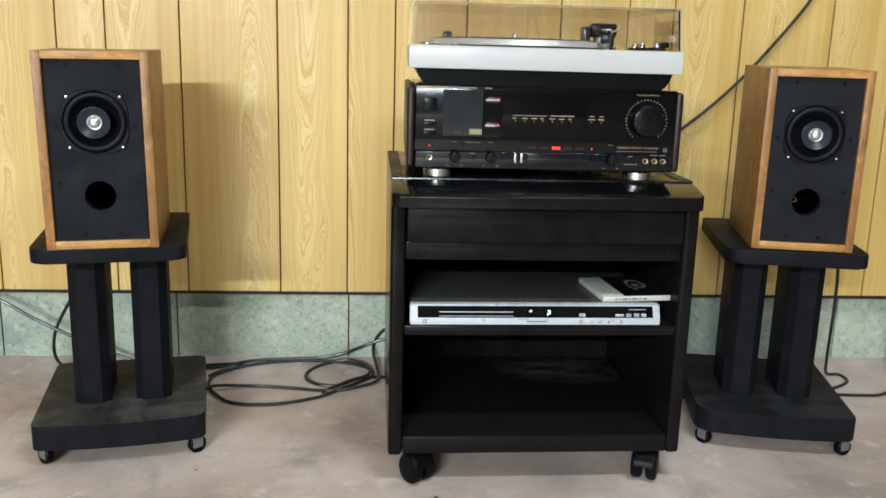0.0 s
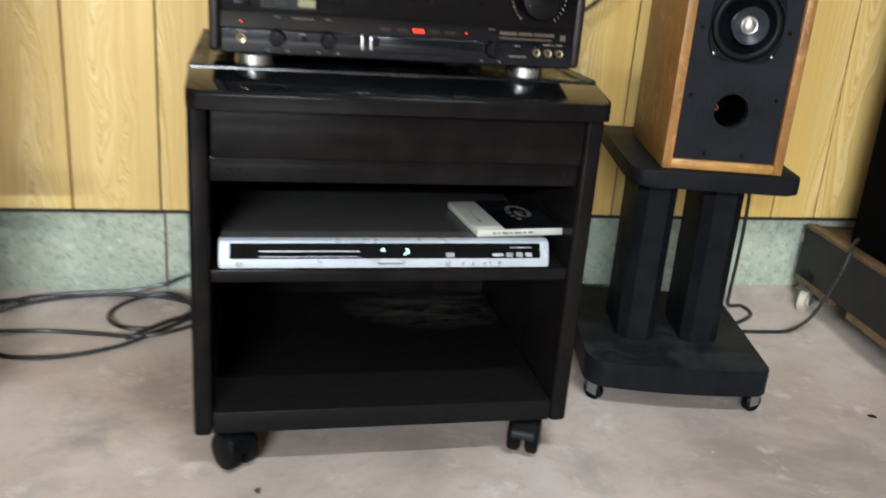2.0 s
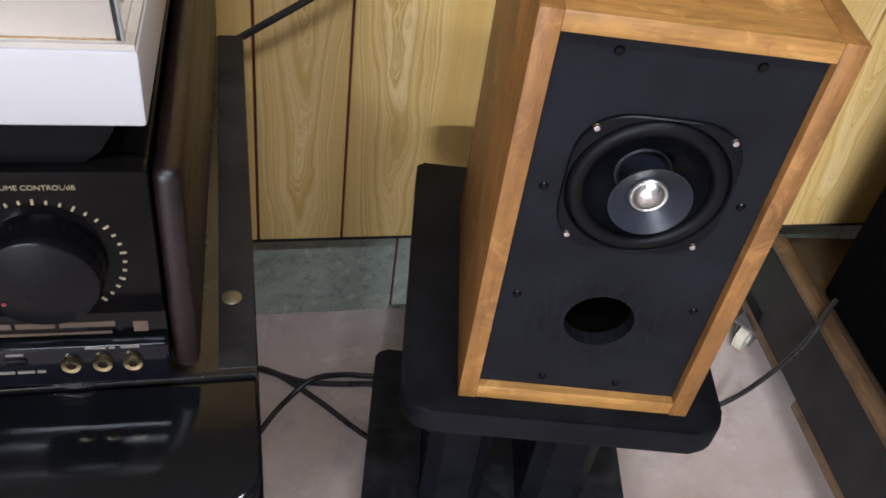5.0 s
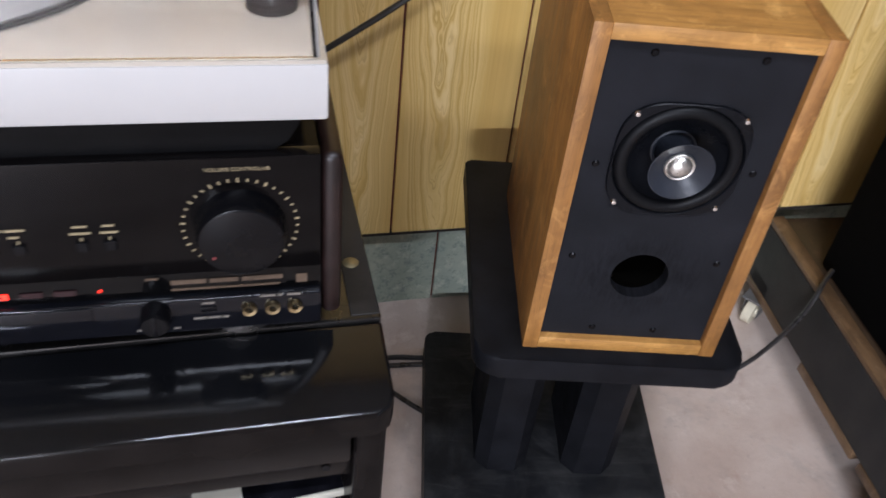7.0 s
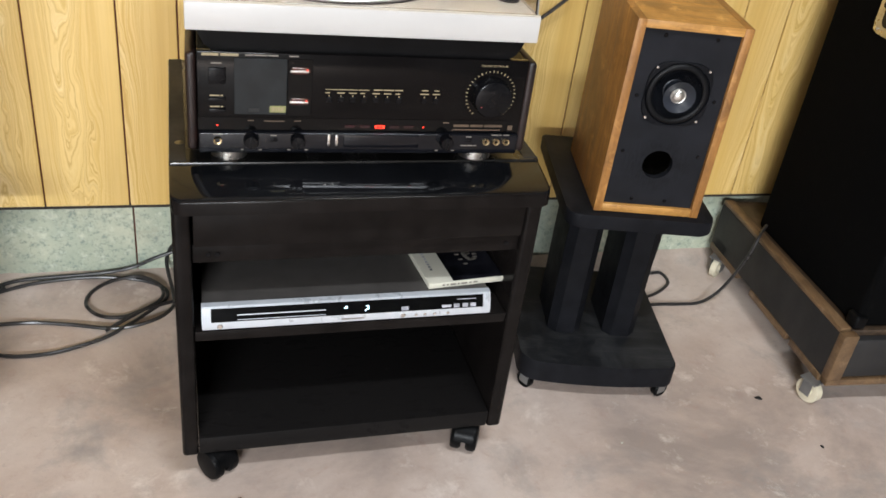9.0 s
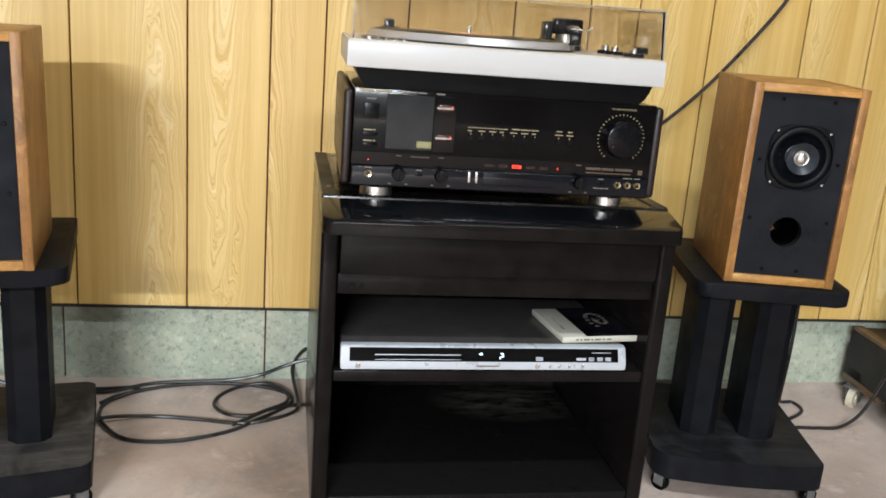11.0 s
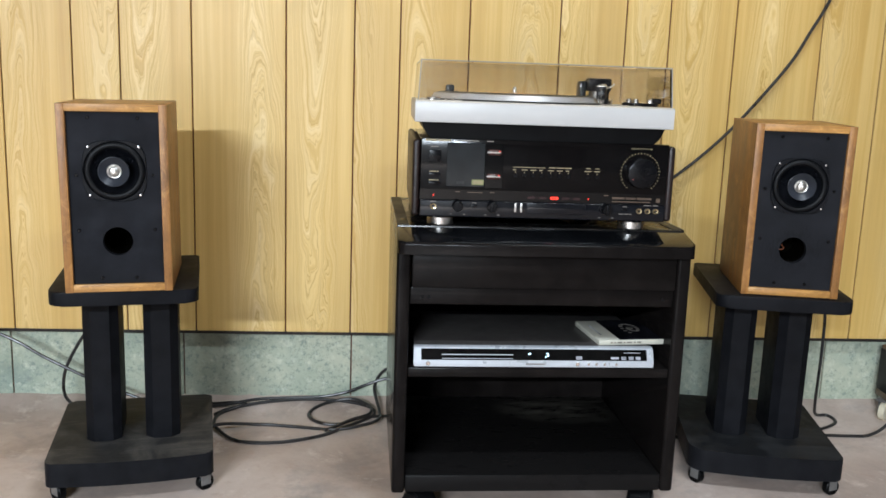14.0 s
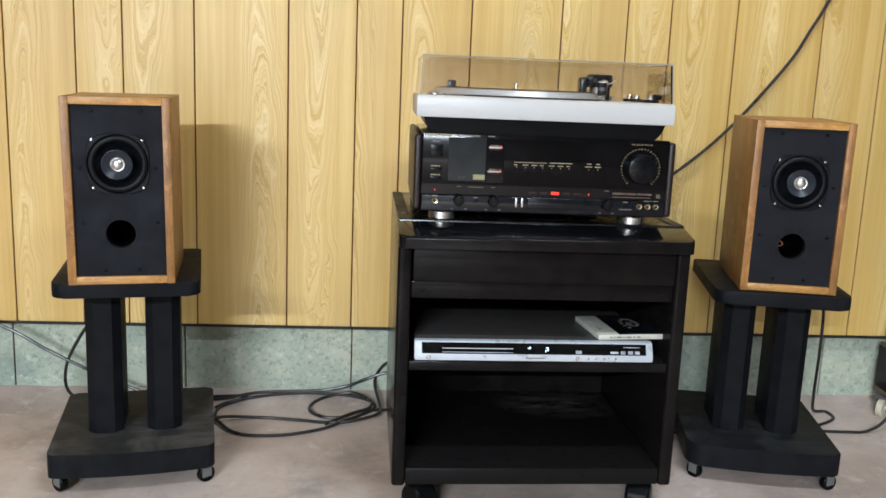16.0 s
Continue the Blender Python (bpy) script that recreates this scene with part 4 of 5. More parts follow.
# tonearm at the right, parked on its rest
QX, QY = 0.438 - TX, 0.272
bm = bmesh.new()
lathe(bm, [(0, 0.062), (0.030, 0.062), (0.030, 0.069), (0.026, 0.072), (0.018, 0.073), (0.018, 0.086), (0.013, 0.088), (0, 0.088)], pose(QX, QY, 0), 36)
part("arm_base", bm, M_STEEL, deck, "silver tonearm base")
bm = bmesh.new()
block(bm, QX - 0.024, QX + 0.024, QY - 0.016, QY + 0.016, 0.086, 0.112, 0.004)
part("arm_bearing", bm, M_KNOB, deck)
bm = bmesh.new()
lathe(bm, [(0, 0), (0.013, 0.0), (0.0145, 0.002), (0.0145, 0.024), (0.012, 0.026), (0, 0.026)], Matrix.Translation((QX + 0.004, QY + 0.050, 0.098)) @ pose(0, 0, 0, 90, 0, 6), 28)
part("counterweight", bm, M_KNOB, deck)
tube_line = [(QX + 0.004, QY + 0.045, 0.098), (QX, QY, 0.098), (QX - 0.002, QY - 0.07, 0.096), (QX - 0.014, QY - 0.115, 0.092), (QX - 0.026, QY - 0.150, 0.088)]
part("arm_tube", sweep(tube_line, 0.0042, 10), M_STEEL, deck, "curved silver arm tube")
bm = bmesh.new()
block(bm, -0.009, 0.009, -0.040, 0.0, -0.002, 0.004, 0.001)
block(bm, -0.0085, 0.0085, -0.036, -0.012, -0.018, -0.001, 0.001)
head = part("headshell", bm, M_KNOB, deck, "black headshell with cartridge", m=pose(QX - 0.026, QY - 0.148, 0.088, -4, 0, -16))
bm = bmesh.new()
block(bm, -0.009, 0.009, -0.0402, -0.030, 0.0036, 0.0052, 0.0005)
part("headshell_tip", bm, M_STEEL, head)
part("finger_lift", sweep([(0.009, -0.030, 0.002), (0.016, -0.032, 0.004), (0.023, -0.036, 0.009)], 0.0013, 6, 6), M_STEEL, head)
bm = bmesh.new()
block(bm, QX - 0.002, QX + 0.005, QY - 0.075, QY - 0.065, 0.062, 0.094, 0.001)
part("arm_rest", bm, M_KNOB, deck)
bm = bmesh.new()
block(bm, QX - 0.038, QX - 0.024, QY - 0.004, QY + 0.030, 0.062, 0.106, 0.004)
part("arm_housing", bm, M_SMOKE, deck)
for x, y, r in ((0.4770, 0.128, 0.0140), (0.4860, 0.066, 0.0150), (0.4740, 0.165, 0.0120)):
    bm = bmesh.new()
    lathe(bm, [(0, 0.062), (r, 0.062), (r, 0.066), (r - 0.002, 0.0675), (0, 0.0675)], pose(x - TX, y, 0), 28)
    c = part("control_disc", bm, M_RUBBER, deck)
    bm = bmesh.new()
    lathe(bm, [(0, 0.067), (0.0062, 0.067), (0.0055, 0.073), (0.0045, 0.0745), (0, 0.0745)], pose(x - TX, y, 0), 20)
    part("control_knob", bm, M_CHROME, c)
bm = bmesh.new()
block(bm, 0.4900 - TX, 0.5080 - TX, 0.061, 0.074, 0.0675, 0.0765, 0.0015)
part("cue_lever", bm, M_RUBBER, deck)
bm = bmesh.new()
lathe(bm, [(0, 0.062), (0.0130, 0.062), (0.0130, 0.0655), (0.0115, 0.067), (0, 0.067)], pose(0.0960 - TX, 0.022, 0), 28)
part("start_button", bm, M_CHROME, deck)
for x in (0.118, 0.130, 0.142):
    bm = bmesh.new()
    lathe(bm, [(0, 0.062), (0.0040, 0.062), (0.0040, 0.0640), (0, 0.0645)], pose(x - TX, 0.015, 0), 16)
    part("speed_button", bm, M_CHROME, deck)
bm = bmesh.new()
block(bm, -0.010, 0.010, -0.007, 0.007, 0.0618, 0.0632, 0.0005)
part("deck_badge", bm, M_KNOB, deck, m=pose(0.1010 - TX, 0.058, 0, 0, 0, 15))
bm = bmesh.new()
block(bm, 0.1330 - TX, 0.1500 - TX, 0.290, 0.306, 0.0620, 0.0900, 0.003)
part("strobe_lamp", bm, M_SMOKE, deck)
# the dust cover: thin acrylic walls that lean in a little
bm = bmesh.new()
CW, C0, C1, CH, TH = TW - 0.005, 0.003, TD - 0.002, 0.0625, 0.003


def shell(inset, z0, z1, lean):
    lo = [(-CW + inset, C0 + inset, z0), (CW - inset, C0 + inset, z0), (CW - inset, C1 - inset, z0), (-CW + inset, C1 - inset, z0)]
    hi = [(-CW + inset + lean, C0 + inset + lean, z1), (CW - inset - lean, C0 + inset + lean, z1), (CW - inset - lean, C1 - inset - lean, z1), (-CW + inset + lean, C1 - inset - lean, z1)]
    return [bm.verts.new(v) for v in lo], [bm.verts.new(v) for v in hi]


ol, oh = shell(0.0, 0.0616, 0.1285, 0.004)
il, ih = shell(TH, 0.0616, 0.1285 - TH, 0.004)
bm.faces.new(oh), bm.faces.new(ih[::-1])
for i in range(4):
    j = (i + 1) % 4
    bm.faces.new((ol[i], ol[j], oh[j], oh[i]))
    bm.faces.new((il[j], il[i], ih[i], ih[j]))
    bm.faces.new((ol[j], ol[i], il[i], il[j]))
cover = part("dust_cover", bm, M_ACRYLIC, deck, "clear smoked acrylic dust cover")
cover.visible_shadow = False
# thin grey rods added on the cover's edges to paint their highlight
for a, b in (((-CW + 0.004, C0 + 0.004, 0.1283), (CW - 0.004, C0 + 0.004, 0.1283)), ((CW - 0.0002, C0 + 0.0002, 0.0620), (CW - 0.004, C0 + 0.004, 0.1283)), ((-CW + 0.0002, C0 + 0.0002, 0.0620), (-CW + 0.004, C0 + 0.004, 0.1283)), ((CW - 0.004, C0 + 0.004, 0.1283), (CW - 0.004, C1 - 0.004, 0.1283)), ((-CW + 0.004, C0 + 0.004, 0.1283), (-CW + 0.004, C1 - 0.004, 0.1283))):
    part("rim", sweep([a, b], 0.0009, 6, 1), M_EDGE_GLINT, cover, "thin grey rod standing in for the cover edge's highlight")
for x in (-0.14, 0.14):
    bm = bmesh.new()
    block(bm, x - 0.016, x + 0.016, TD - 0.004, TD + 0.012, 0.045, 0.078, 0.002)
    part("hinge", bm, M_RUBBER, deck)


# ---- loudspeakers ----
def loudspeaker(m, label, paint):
    ob = thing("loudspeaker", m, label, "loudspeaker", "pair of bookshelf loudspeakers")
    w, h, d, t = 0.0888, 0.3235, 0.222, 0.0138
    for sx in (-1, 1):
        bm = bmesh.new()
        block(bm, *sorted((sx * w, sx * (w - t))), 0.0, d, 0.0, h, 0.0009)
        part("side_board", bm, M_TEAK, ob)
    for nm, z0, z1 in (("top_board", h - 0.0128, h - 0.0003), ("bottom_board", 0.0006, t)):
        bm = bmesh.new()
        block(bm, -w + t, w - t, 0.0006, d - 0.0006, z0, z1, 0.0004)
        part(nm, bm, M_TEAK_ACROSS_LIT, ob)
    bm = bmesh.new()
    block(bm, -w + t, w - t, d - 0.016, d - 0.004, t, h - t)
    part("back_board", bm, M_BAFFLE, ob)
    # the baffle has a round hole for the driver and one for the port
    cz, pz, rd, rp = 0.2105, 0.0885, 0.0490, 0.0248
    bm = bmesh.new()
    x0, x1, z0, z1, y0 = -w + t, w - t, t, h - 0.0128, 0.0075
    n = 32

    def plate(c, r, za, zb, y):
        ring = [bm.verts.new((r * math.cos(2 * math.pi * k / n), y, c + r * math.sin(2 * math.pi * k / n))) for k in range(n)]
        rim = []
        for k in range(n):
            ca, sa = math.cos(2 * math.pi * k / n), math.sin(2 * math.pi * k / n)
            lim = [abs(x1 / ca) if abs(ca) > 1e-6 else 9, ((zb - c) / sa if sa > 0 else (za - c) / sa) if abs(sa) > 1e-6 else 9]
            q = min(lim)
            rim.append(bm.verts.new((q * ca, y, c + q * sa)))
        for k in range(n):
            j = (k + 1) % n
            bm.faces.new((ring[k], ring[j], rim[j], rim[k]))
        # fill the corners that the straight rim cuts off
        for k in range(n):
            j = (k + 1) % n
            a, b = rim[k].co, rim[j].co
            if abs(a.x - b.x) > 1e-5 and abs(a.z - b.z) > 1e-5:
                cv = bm.verts.new((x1 if a.x + b.x > 0 else x0, y, zb if a.z + b.z > 2 * c else za))
                bm.faces.new((rim[k], rim[j], cv))
        return ring

    split = 0.132
    for c, r, za, zb in ((cz, rd, split, z1), (pz, rp, z0, split)):
        ring = plate(c, r, za, zb, y0)
        back = [bm.verts.new((v.co.x, y0 + 0.012, v.co.z)) for v in ring]
        for k in range(n):
            j = (k + 1) % n
            bm.faces.new((ring[k], back[k], back[j], ring[j]))
    part("baffle", bm, paint, ob, "black painted baffle")
    bm = bmesh.new()
    lathe(bm, [(rp + 0.0010, -0.0194), (rp - 0.0006, -0.0196), (rp - 0.003, -0.095), (0, -0.095)], facing(0, 0.0, pz), 32)
    part("port_tube", bm, M_PORT, ob)
    # driver: a pressed frame with four ears, surround, cone, small flared cone and dome
    F = facing(0, 0.0075, cz) @ Matrix.Diagonal((0.966, 0.966, 1.0, 1.0))
    bm = bmesh.new()
    rim = []
    for k in range(96):
        a = 2 * math.pi * k / 96
        rim.append((0.0535 + 0.0080 * abs(math.sin(2 * a)) ** 2.2, a))
    loops = []
    for inset, depth, fixed in ((0.0, 0.0, None), (0.0, 0.0022, None), (0.0008, 0.0030, None), (0.0, 0.0030, 0.0525), (0.0, 0.0018, 0.0516), (0.0, -0.0040, 0.0508)):
        loops.append([bm.verts.new(F @ Vector(((fixed or r - inset) * math.cos(a), (fixed or r - inset) * math.sin(a), depth))) for r, a in rim])
    for a, b in zip(loops, loops[1:]):
        for k in range(96):
            j = (k + 1) % 96
            bm.faces.new((a[k], a[j], b[j], b[k]))
    driver = part("driver", bm, M_CONE, ob, "round full-range driver with black four-cornered frame")
    # wide half-roll surround
    bm = bmesh.new()
    roll = [(0.0512, 0.0006)] + [(0.0453 + 0.0058 * math.cos(radians(a)), 0.0002 + 0.0048 * math.sin(radians(a))) for a in range(0, 181, 15)]
    lathe(bm, roll, F, 64)
    part("surround", bm, M_SURROUND, driver, "black rubber surround")
    bm = bmesh.new()
    lathe(bm, [(0.0396, 0.0004), (0.036, -0.0045), (0.030, -0.0095), (0.023, -0.0135), (0.0150, -0.0170)], F, 64)
    part("cone", bm, M_CONE, driver)
    bm = bmesh.new()
    lathe(bm, [(0.0185, -0.0155), (0.0188, -0.0146), (0.0172, -0.0140), (0.0150, -0.0150)], F, 48)
    part("neck_ring", bm, M_WHIZZER, driver, "dull glue ring round the neck")
    bm = bmesh.new()
    lathe(bm, [(0.0150, -0.0170), (0.0146, -0.0060), (0.0150, 0.0010), (0.0165, 0.0050), (0.0205, 0.0098), (0.0258, 0.0146), (0.0262, 0.0151), (0.0256, 0.0152), (0.0205, 0.0118), (0.0155, 0.0086), (0.0122, 0.0070)], F, 64)
    part("whizzer_cone", bm, M_WHIZZER, driver, "small flared grey inner cone")
    bm = bmesh.new()
    lathe(bm, [(0.0124, 0.0068), (0.0124, 0.0086), (0.0118, 0.0094), (0.0108, 0.0092), (0.0104, 0.0088), (0.0088, 0.0112), (0.0060, 0.0130), (0.0030, 0.0139), (0, 0.0141)], F, 48)
    part("dome", bm, M_DOME, driver, "dull silver foil dome with a bright rim")
    for sx in (-1, 1):
        for sz in (-1, 1):
            bm = bmesh.new()
            lathe(bm, [(0, 0.0050), (0.0018, 0.0046), (0.0028, 0.0028), (0, 0.0028)], facing(sx * 0.0410, 0.0075, cz + sz * 0.0410), 12)
            part("screw", bm, M_CHROME, driver, "bright steel screw")
    for x, z in ((-0.040, 0.300), (0.040, 0.300), (-0.062, 0.203), (0.062, 0.203), (-0.062, 0.108), (0.062, 0.108), (-0.028, 0.024), (0.028, 0.024)):
        bm = bmesh.new()
        lathe(bm, [(0, 0.0014), (0.0022, 0.0012), (0.0032, 0.0), (0, 0.0)], facing(x, 0.0074, z), 12)
        part("baffle_screw", bm, M_KNOB, ob)
    return ob


SPK_Z = 0.4020
loudspeaker(pose(-0.4390, 1.4750, SPK_Z - 0.0005, 0.7, -0.7, 8.2), "teak veneered loudspeaker with black baffle and round port", M_BAFFLE)
right_speaker = loudspeaker(pose(0.7882, 1.5172, SPK_Z + 0.0008, 1.0, 0, -11.4), "worn teak loudspeaker with black baffle scuffed round its port", M_SCUFFED)
part("wire", sweep([(-0.0230, 0.062, 0.0840), (-0.014, 0.052, 0.0810), (-0.006, 0.050, 0.0835), (-0.009, 0.056, 0.0900)], 0.0010, 8, 6), M_COPPER, right_speaker, "orange speaker wire inside the port")


# ---- loudspeaker stands ----
def pillar_outline(cx, half, y0, y1, cut):
    return [(cx + half, y0 + cut), (cx + half, y1 - cut), (cx + half - cut, y1), (cx - half + cut, y1), (cx - half, y1 - cut), (cx - half, y0 + cut), (cx - half + cut, y0), (cx + half - cut, y0)]


def speaker_stand(m, corner, label, top_paint):
    """corner: the radius of the base board's front corner on the outer side."""
    ob = thing("speaker_stand", m, label, "speaker stand", "pair of loudspeaker stands")
    bm = bmesh.new()
    out = rounded(-0.148, 0.148, -0.154, 0.162, 0.014, 6)
    # one front corner is rounder, and the front edge bows forward a little
    arc = [(-0.148 + corner * (1 - math.cos(radians(a))), -0.154 + corner * (1 - math.sin(radians(a)))) for a in range(0, 91, 10)]
    mids = [(x, -0.154) for x in (-0.09, -0.045, 0.0, 0.045, 0.09)]
    out = out[:14] + arc + mids + out[21:]
    out = [(x, y - 0.012 * (1 - (x / 0.148) ** 2) if y < -0.12 else y) for x, y in out]
    prism(bm, out, 0.0345, 0.0800, 0.003)
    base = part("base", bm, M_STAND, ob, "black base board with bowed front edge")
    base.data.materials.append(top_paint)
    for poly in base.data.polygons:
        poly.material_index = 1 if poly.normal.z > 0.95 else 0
    bm = bmesh.new()
    prism(bm, rounded(-0.126, 0.126, -0.173, 0.132, 0.024, 6, 0.006), 0.3760, SPK_Z - 0.0005, 0.003)
    part("top_plate", bm, M_STAND, ob)
    for cx in (-0.0540, 0.0540):
        bm = bmesh.new()
        prism(bm, pillar_outline(cx, 0.0320, -0.066, 0.066, 0.0150), 0.0795, 0.3765)
        part("pillar", bm, M_STAND, ob)
    for x, y in ((-0.126, -0.136), (0.128, -0.140), (-0.125, 0.142), (0.125, 0.142)):
        turn = 40 if x < 0 else -60
        bm = bmesh.new()
        block(bm, -0.012, 0.012, -0.012, 0.012, 0.0325, 0.0350)
        for sx in (-1, 1):
            block(bm, *sorted((sx * 0.0095, sx * 0.0080)), -0.008, 0.012, 0.012, 0.0330, 0.0006, 1)
        c = part("caster", bm, M_FORK, ob, "small steel fork caster", m=pose(x, y, 0, 0, 0, turn))
        bm = bmesh.new()
        r = 0.0165
        lathe(bm, [(0, -0.0075), (0.008, -0.0075), (0.009, -0.006), (r - 0.002, -0.0075), (r, -0.005), (r, 0.005), (r - 0.002, 0.0075), (0.009, 0.006), (0.008, 0.0075), (0, 0.0075)], Matrix.Translation((0, 0.004, r)) @ pose(0, 0, 0, 0, 90, 0), 24)
        part("wheel", bm, M_RUBBER, c)
    return ob


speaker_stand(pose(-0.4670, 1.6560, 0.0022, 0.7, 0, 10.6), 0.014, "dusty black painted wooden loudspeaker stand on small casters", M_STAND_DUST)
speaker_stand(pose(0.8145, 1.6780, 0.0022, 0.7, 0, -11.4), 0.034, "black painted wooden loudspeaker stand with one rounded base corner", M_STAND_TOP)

# ---- big carpeted cabinet on its wooden dolly ----
BOX = pose(1.2200, 1.4380, 0.001, 0.7, 0, -3.8)
dolly = thing("wooden_dolly", BOX, "worn black plywood dolly with bare edges on casters", "dolly")
BW, BL, Z0, Z1 = 0.52, 0.510, 0.056, 0.180
bm = bmesh.new()
block(bm, 0.0, 0.018, 0.020, BL, Z0 + 0.012, Z1 - 0.010, 0.001)
part("side_board", bm, M_BLACKWOOD, dolly, "scuffed black painted side board")
bm = bmesh.new()
block(bm, BW - 0.018, BW, 0.020, BL, Z0 + 0.012, Z1 - 0.010, 0.001)
part("side_board", bm, M_BLACKWOOD, dolly, "scuffed black painted side board")
bm = bmesh.new()
block(bm, 0.030, BW - 0.030, 0.004, 0.020, Z0 + 0.020, Z1 - 0.016, 0.001)
part("front_board", bm, M_BLACKWOOD, dolly)
for x0, x1 in ((-0.001, 0.030), (BW - 0.030, BW + 0.001)):
    bm = bmesh.new()
    block(bm, x0, x1, 0.0, 0.0198, Z0 + 0.014, Z1 - 0.004, 0.002)
    part("corner_block", bm, M_RAW, dolly, "bare wood corner block")
bm = bmesh.new()
block(bm, 0.002, BW - 0.002, 0.001, 0.0195, Z0, Z0 + 0.0138, 0.0015)
part("bottom_rail", bm, M_RAW, dolly, "bare wood bottom rail")
bm = bmesh.new()
block(bm, 0.001, 0.024, 0.022, BL - 0.001, Z1 - 0.0098, Z1, 0.0015)
part("top_edge", bm, M_RAW, dolly, "bare plywood top edge")
for y0, y1 in ((0.022, 0.135), (0.150, 0.310), (0.372, BL - 0.002)):
    bm = bmesh.new()
    block(bm, -0.0015, 0.016, y0, y1, Z0 - 0.004, Z0 + 0.0118, 0.002)
    part("bottom_edge", bm, M_RAW, dolly, "chipped bare bottom edge")
bm = bmesh.new()
block(bm, 0.0245, BW - 0.019, 0.0205, BL - 0.002, Z1 - 0.024, Z1 - 0.004, 0.001)
part("deck", bm, M_DECKWOOD, dolly, "dirty brown plywood deck")
for x, y, turn in ((-0.004, 0.028, 20), (0.004, 0.462, -50), (BW - 0.05, 0.05, 10), (BW - 0.05, 0.46, 30)):
    bm = bmesh.new()
    block(bm, -0.018, 0.018, -0.018, 0.018, 0.0500, 0.0535)
    for sx in (-1, 1):
        block(bm, *sorted((sx * 0.0140, sx * 0.0120)), -0.010, 0.012, 0.018, 0.050)
    c = part("caster", bm, M_FORK, dolly, "steel fork caster", m=pose(x, y, 0, 0, 0, turn))
    bm = bmesh.new()
    r = 0.0250
    lathe(bm, [(0, -0.011), (0.010, -0.011), (0.011, -0.008), (0.020, -0.0085), (r, -0.007), (r, 0.007), (0.020, 0.0085), (0.011, 0.008), (0.010, 0.011), (0, 0.011)], Matrix.Translation((0, 0.0, r)) @ pose(0, 0, 0, 0, 90, 0), 28)
    part("wheel", bm, M_CREAM, c, "cream plastic wheel")
    if x < 0.1:
        bm = bmesh.new()
        block(bm, x - 0.004 if y > 0.1 else 0.0210, x + 0.050, y - 0.02 if y > 0.1 else 0.0210, y + 0.03, 0.0530, 0.0900, 0.001)
        part("caster_block", bm, M_BLACKWOOD, dolly)

cab = thing("carpeted_cabinet", BOX @ pose(0, 0, 0.1765, -0.5), "tall black carpet-covered cabinet with metal handle plate", "cabinet")
bm = bmesh.new()
block(bm, 0.0320, BW - 0.020, 0.0260, 0.4050, 0.0006, 0.980, 0.010, 3)
part("body", bm, M_CARPET, cab, "black carpet covering")
bm = bmesh.new()
prism(bm, rounded(-0.055, 0.055, -0.085, 0.085, 0.016, 5), 0.0, 0.0025, 0.0008)
plate_ob = part("handle_plate", bm, M_STEEL, cab, "worn metal handle plate", m=Matrix.Translation((0.0318, 0.190, 0.545)) @ pose(0, 0, 0, 0, -90, 0))
bm = bmesh.new()
prism(bm, rounded(-0.040, 0.040, -0.066, 0.066, 0.012, 5), 0.0024, 0.0034)
part("handle_recess", bm, M_HOLE, plate_ob)
part("handle_bar", sweep([(0.0, -0.062, 0.004), (0.0, -0.050, 0.012), (0.0, 0.0, 0.014), (0.0, 0.050, 0.012), (0.0, 0.062, 0.004)], 0.007, 10, 6), M_RUBBER, plate_ob)
for a, b in ((-0.047, -0.077), (0.047, -0.077), (-0.047, 0.077), (0.047, 0.077)):
    bm = bmesh.new()
    disc(bm, pose(a, b, 0.0022), 0.004, 0.002, 12)
    part("rivet", bm, M_CHROME, plate_ob)
bm = bmesh.new()
block(bm, 0.024, 0.050, 0.018, 0.050, 0.0008, 0.030, 0.006, 3)
part("corner_cap", bm, M_RUBBER, cab)

# ---- cords ----
def cord(points, radius, label):
    solo("cable", sweep(points, radius), M_CABLE, label, "cable")


R = 0.0037
cord([(-0.612, 1.904, 0.017), (-0.491, 1.924, 0.021), (-0.352, 1.933, 0.023), (-0.262, 1.96, 0.029), (-0.123, 1.97, 0.032), (-0.058, 1.967, 0.045), (-0.01, 1.978, 0.06), (0.044, 1.978, 0.077), (0.12, 1.978, 0.076)], R, "black cable running along the foundation to the cart")
cord([(-0.356, 1.893, 0.016), (-0.324, 1.92, 0.02), (-0.244, 1.949, 0.026), (-0.146, 1.96, 0.029), (-0.058, 1.952, 0.027), (0, 1.927, 0.022), (0.008, 1.893, 0.016), (-0.03, 1.842, 0.017), (-0.059, 1.806, 0.02), (-0.109, 1.772, 0.014), (-0.199, 1.741, 0.012), (-0.283, 1.75, 0.012), (-0.332, 1.8, 0.018), (-0.348, 1.851, 0.018), (-0.341, 1.901, 0.017), (-0.293, 1.939, 0.027), (-0.391, 1.939, 0.024)], R, "loose loop of black cable on the floor")
cord([(-0.457, 1.758, 0.012), (-0.377, 1.786, 0.013), (-0.332, 1.812, 0.024), (-0.248, 1.838, 0.014), (-0.168, 1.826, 0.014), (-0.079, 1.8, 0.018), (-0.013, 1.811, 0.025), (0.02, 1.851, 0.023), (0.022, 1.897, 0.024), (0.01, 1.978, 0.057), (0.04, 1.978, 0.102), (0.1, 1.978, 0.101)], R, "black cable winding over the floor")
